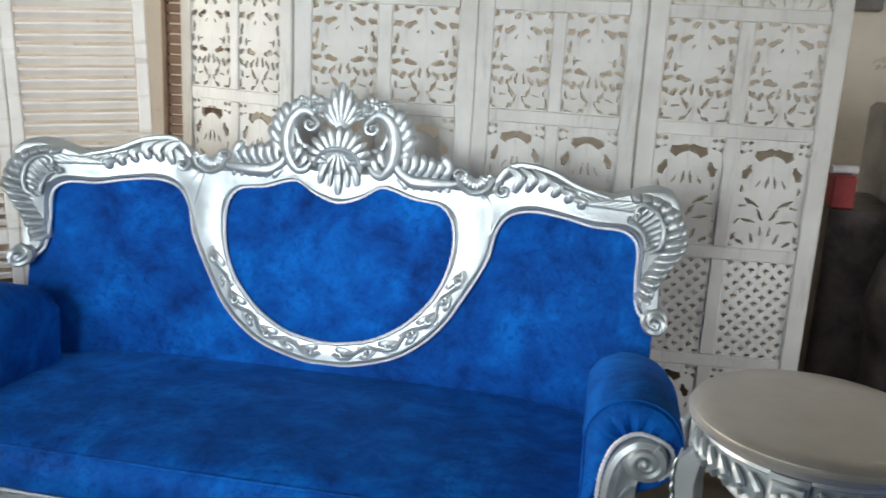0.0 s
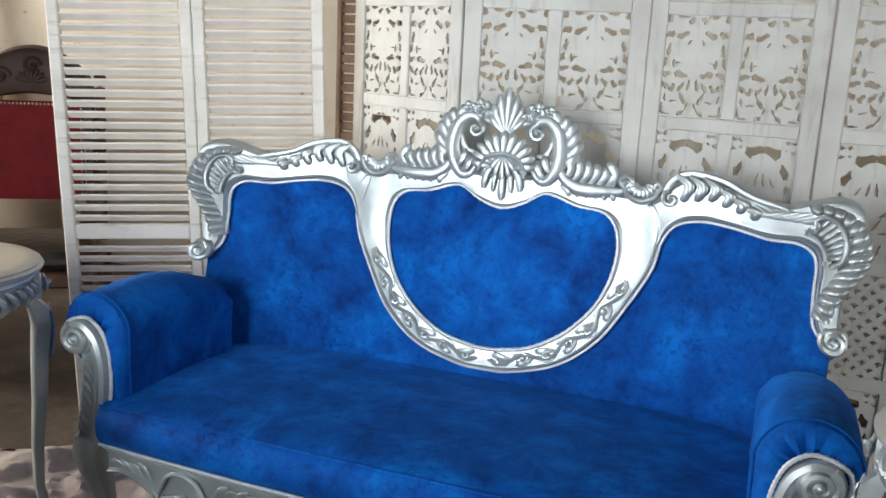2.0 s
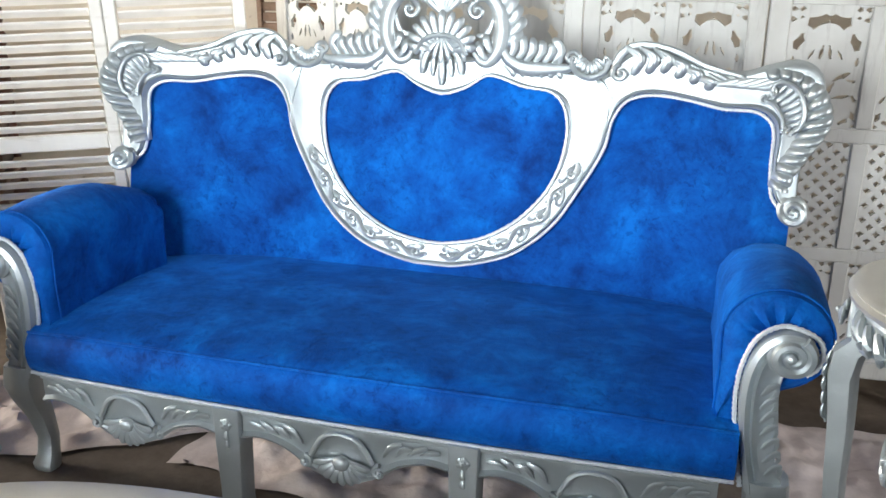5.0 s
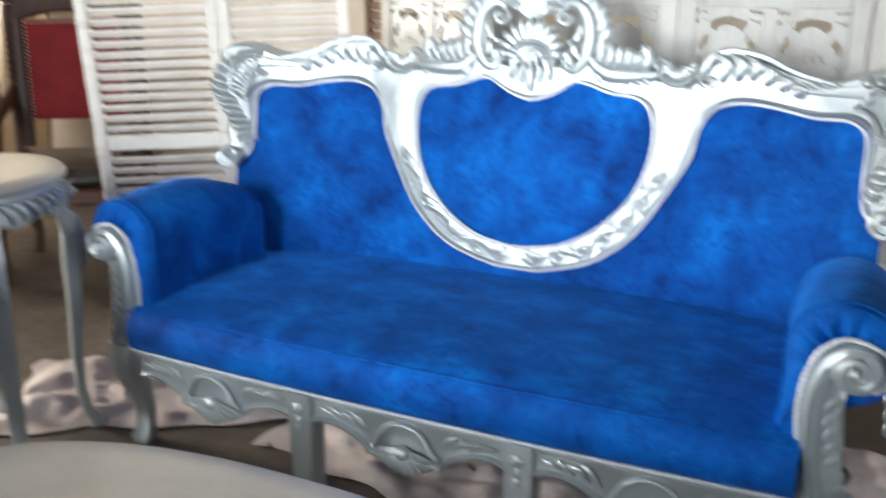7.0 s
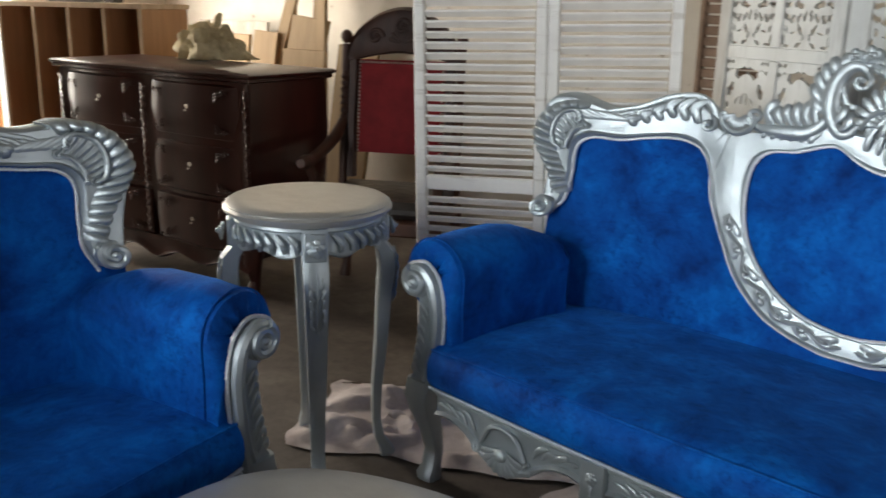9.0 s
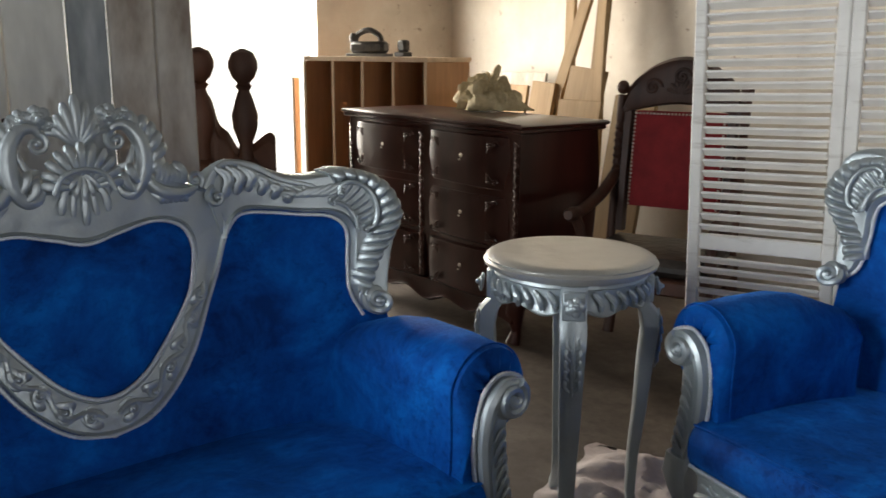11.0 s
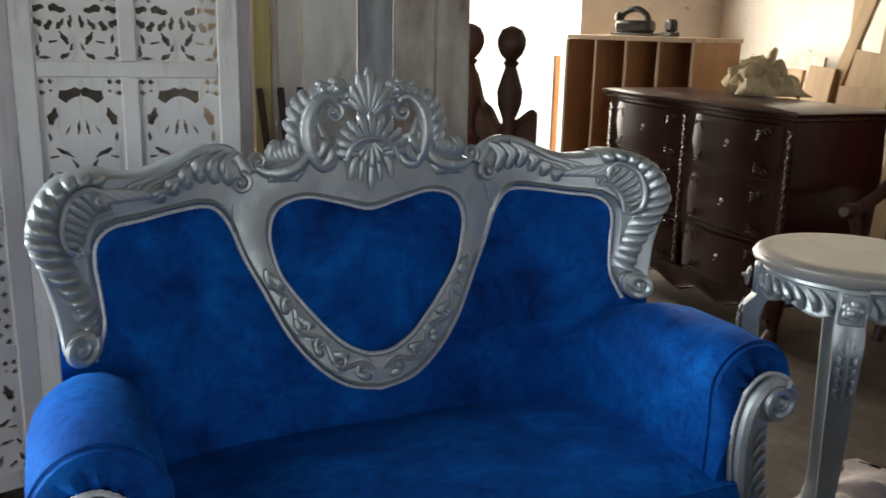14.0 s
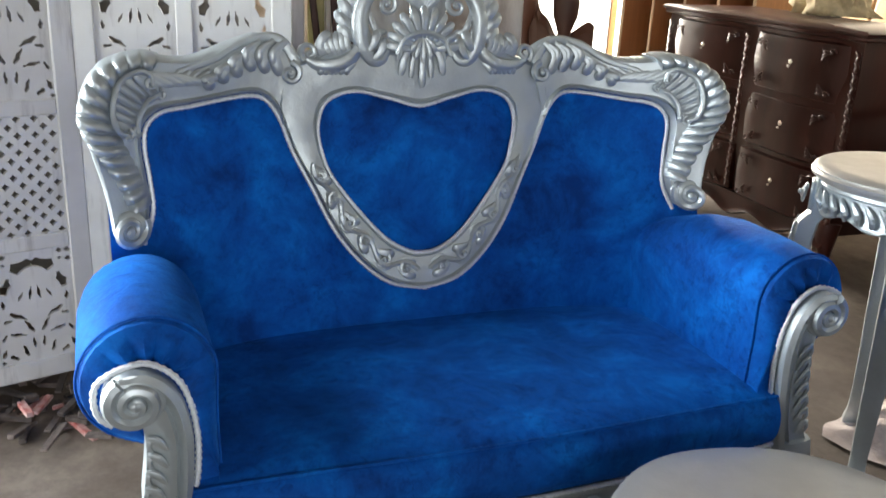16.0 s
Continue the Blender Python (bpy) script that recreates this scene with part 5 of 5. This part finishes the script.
def headboard(m):
    root = thing("headboard", m, "dark wooden bed headboard with turned posts", "bed part")
    prof = [(0.045, 0), (0.045, 0.80), (0.060, 0.84), (0.035, 0.86), (0.030, 0.93), (0.055, 1.00), (0.060, 1.06), (0.040, 1.13), (0.026, 1.17), (0.040, 1.19), (0.026, 1.20), (0.050, 1.225), (0.066, 1.265), (0.066, 1.295), (0.048, 1.335), (0.01, 1.352)]
    part("post", lathe(prof, 22), DARKWOOD, root)
    part("post", lathe([(r, z * 1.005) for r, z in prof], 22, (-0.19, 0, 0)), DARKWOOD, root)
    kc = Carver(lambda x, z: 0.02)
    part("panel", kc.band([(-0.19, 0.15), (-0.05, 0.15), (0.13, 0.15)], [(-0.19, 1.17), (-0.15, 1.13), (-0.12, 1.02), (-0.08, 0.98), (-0.03, 0.90), (0.03, 0.93), (0.10, 0.98), (0.13, 0.96)], 30, 0.03, 0.03, ((0, 0), (0.02, 1), (0.9, 0.6), (0.95, 1), (1, 0))), DARKWOOD, root, "scrolled solid panel")
    return root


headboard(pose(-3.288, -0.899, 0.000, 0, 0, 68.1))


def leaning(name, w, h, t, mat, m, label, cat):
    return solo(name, Geo().box(0, w, 0, t, 0, h, 0.004), mat, label, cat, m, smooth=False)


def old_door(m):
    root = thing("old_door", m, "old door leaf with peeling white and grey paint", "door")
    part("board", Geo().box(0.0, 0.145, 0, 0.04, 0, 2.15, 0.005), DOORWOOD, root, "", False)
    part("board", Geo().box(0.149, 0.33, -0.006, 0.034, 0, 2.15, 0.005), DOORWOOD, root, "", False)
    part("board", Geo().box(0.333, 0.455, 0.006, 0.04, 0, 2.15, 0.005), GREYBLUE, root, "grey-blue worn board", False)
    part("board", Geo().box(0.458, 0.60, -0.002, 0.04, 0, 2.15, 0.005), RUSTED, root, "brown-stained worn board", False)
    part("board", Geo().box(0.603, 0.72, -0.010, 0.035, 0, 2.15, 0.005), RUSTED, root, "", False)
    return root


old_door(pose(-2.424, -2.045, 0.000, -2, 0, 86.1))
leaning("yellow_plank", 0.055, 2.1, 0.04, YELLOW, pose(-2.360, -2.060, 0.000, -2, 0, 88.1), "faded yellow painted plank leaning upright", "plank")
leaning("brown_plank", 0.022, 2.1, 0.04, RUSTED, pose(-2.356, -2.004, 0.000, -2, 0, 88.1), "narrow brown plank beside the yellow one", "plank")
leaning("white_plank", 0.10, 2.1, 0.03, LAVENDER, pose(-2.369, -2.170, 0.000, -2, 0, 88.1), "chalky white plank leaning upright", "plank")
for i, (y, a) in enumerate(((-1.93, 5), (-1.90, 7), (-1.875, 9))):
    leaning("dark_batten", 0.022, 1.14, 0.02, DARKWOOD, pose(-2.30, y, 0, -3, a - 12, 82), "dark wooden batten leaning behind the screen", "batten")

# timber leaning on the back wall
for x, y, w, h, ry, mat in ((-5.05, 1.44, 0.30, 1.12, 0, TIMBER), (-4.71, 1.44, 0.10, 1.95, 14, TIMBER), (-4.69, 1.42, 0.24, 1.16, 3, TIMBER), (-4.42, 1.47, 0.34, 1.28, 6, TIMBER), (-4.19, 1.52, 0.09, 2.0, -9, TIMBER), (-4.04, 1.52, 0.11, 1.9, -3, TIMBER), (-3.89, 1.51, 0.08, 1.75, -7, TIMBER), (-4.24, 1.39, 0.40, 1.05, 0, TIMBER), (-3.77, 1.44, 0.34, 1.10, 2, TIMBER)):
    leaning("timber_plank", w, h, 0.03, mat, pose(x, y, 0, -8, ry, 6), "sawn timber plank leaning against the wall", "plank")
leaning("red_brown_board", 0.8, 1.2, 0.025, RUSTED, pose(-5.64, 1.64, 0, -6, 0, 6), "brown board leaning against the wall", "board")

# goods beyond the end of the long sofa
slab("black_shelf", 1.50, 1.72, 0.70, 1.10, 0.0, 0.98, DARKCLOTH, "dark wooden stand beside the screen", "stand")
bpy.data.objects["black_shelf"]["kind"] = "thing"
solo("red_box", Geo().box(1.505, 1.575, 0.72, 0.95, 0.981, 1.085, 0.004), REDBOX, "dark red cardboard box on the stand", "box", smooth=False)
solo("paper_roll", tube([(1.50, 0.76, 1.100), (1.585, 0.79, 1.100)], 0.013, 12, (0, 0, 1)), LAVENDER, "white paper roll on the red box", "paper roll")
solo("grey_crate", Geo().box(1.73, 2.33, 0.78, 1.33, 0.9, 1.29, 0.02).box(1.78, 2.28, 0.83, 1.28, 0, 0.899, 0.02), GREYBOX, "dusty grey metal crate on a dark base", "crate", smooth=False)
g = Geo()
tube(spline([(1.80, 0.60, 0.0), (1.82, 0.61, 0.4), (1.79, 0.60, 0.75), (1.83, 0.60, 0.96)], 20), [0.17, 0.18, 0.17, 0.18, 0.17, 0.17, 0.18, 0.17, 0.17, 0.18, 0.17, 0.17, 0.16, 0.17, 0.17, 0.16, 0.15, 0.13, 0.09, 0.04], 16, (0, 1, 0), geo=g)
solo("wrapped_roll", g, DARKCLOTH, "tall roll wrapped in dark plastic", "roll")
solo("wall_bracket", Geo().box(1.67, 1.81, 1.65, 1.719, 1.62, 1.82, 0.01), GREYBOX, "small grey metal box on the wall", "box", smooth=False)


# ---- on the floor ----
def crumpled(name, x0, x1, y0, y1, amp, mat, label, cat, seed, m=None, k=40):
    g = Geo()
    v = []
    for j in range(k + 1):
        for i in range(k + 1):
            u, w = i / k, j / k
            e = min(u, w, 1 - u, 1 - w)
            x = x0 + (x1 - x0) * u + 0.05 * (noise.noise(Vector((seed, 5 * w, 0))) if e < 0.03 else 0)
            y = y0 + (y1 - y0) * w + 0.05 * (noise.noise(Vector((5 * u, seed, 3))) if e < 0.03 else 0)
            z = 0.006 + amp * max(0, noise.fractal(Vector((7 * u * (x1 - x0), 7 * w * (y1 - y0), seed)), 0.9, 2.1, 4) + 0.25) * min(1, e * 8 + 0.1)
            v.append((x, y, z))
    f = [(j * (k + 1) + i, j * (k + 1) + i + 1, (j + 1) * (k + 1) + i + 1, (j + 1) * (k + 1) + i) for j in range(k) for i in range(k)]
    return solo(name, g.add(v, f), mat, label, cat, m)


crumpled("dust_sheet", -0.62, 0.44, -0.26, 0.26, 0.05, SHEET, "crumpled dusty pinkish-white sheet on the floor", "sheet", 3.3, pose(-0.95, -0.10, 0, 0, 0, 28))
crumpled("dust_sheet", 0, 1.1, 0, 0.5, 0.04, SHEET, "crumpled dusty white sheet under the sofa", "sheet", 7.7, pose(-0.60, -0.35, 0, 0, 0, -6))
crumpled("dust_sheet", 0, 0.5, 0, 0.6, 0.03, SHEET, "crumpled dusty white sheet by the side table", "sheet", 5.1, pose(1.0, -0.25, 0, 0, 0, 5))
random.seed(5)
for i in range(46):
    a = random.uniform(0, 360)
    x, y = random.uniform(-1.76, -1.48), random.uniform(-2.98, -2.60)
    ln = random.uniform(0.03, 0.13)
    solo("wood_scrap", Geo().box(-ln / 2, ln / 2, -0.010, 0.010, 0, random.uniform(0.004, 0.018), 0.002), PAPER if i % 9 == 0 else DEBRIS, "scrap of wood lying under the screen", "scrap", pose(x, y, 0.002 + 0.018 * (i % 4), random.uniform(-8, 8), random.uniform(-12, 12), a), "scraps on the floor", smooth=False)
for i in range(4):
    pts = [(-1.05 + 0.04 * i + 0.10 * j + random.uniform(-0.03, 0.03), -0.72 + random.uniform(-0.05, 0.05) + 0.05 * j, 0.004) for j in range(5)]
    solo("loose_thread", tube(spline(pts, 30), 0.0022, 5, (0, 0, 1)), LAVENDER, "loose white thread on the floor", "thread", group="threads on the floor")
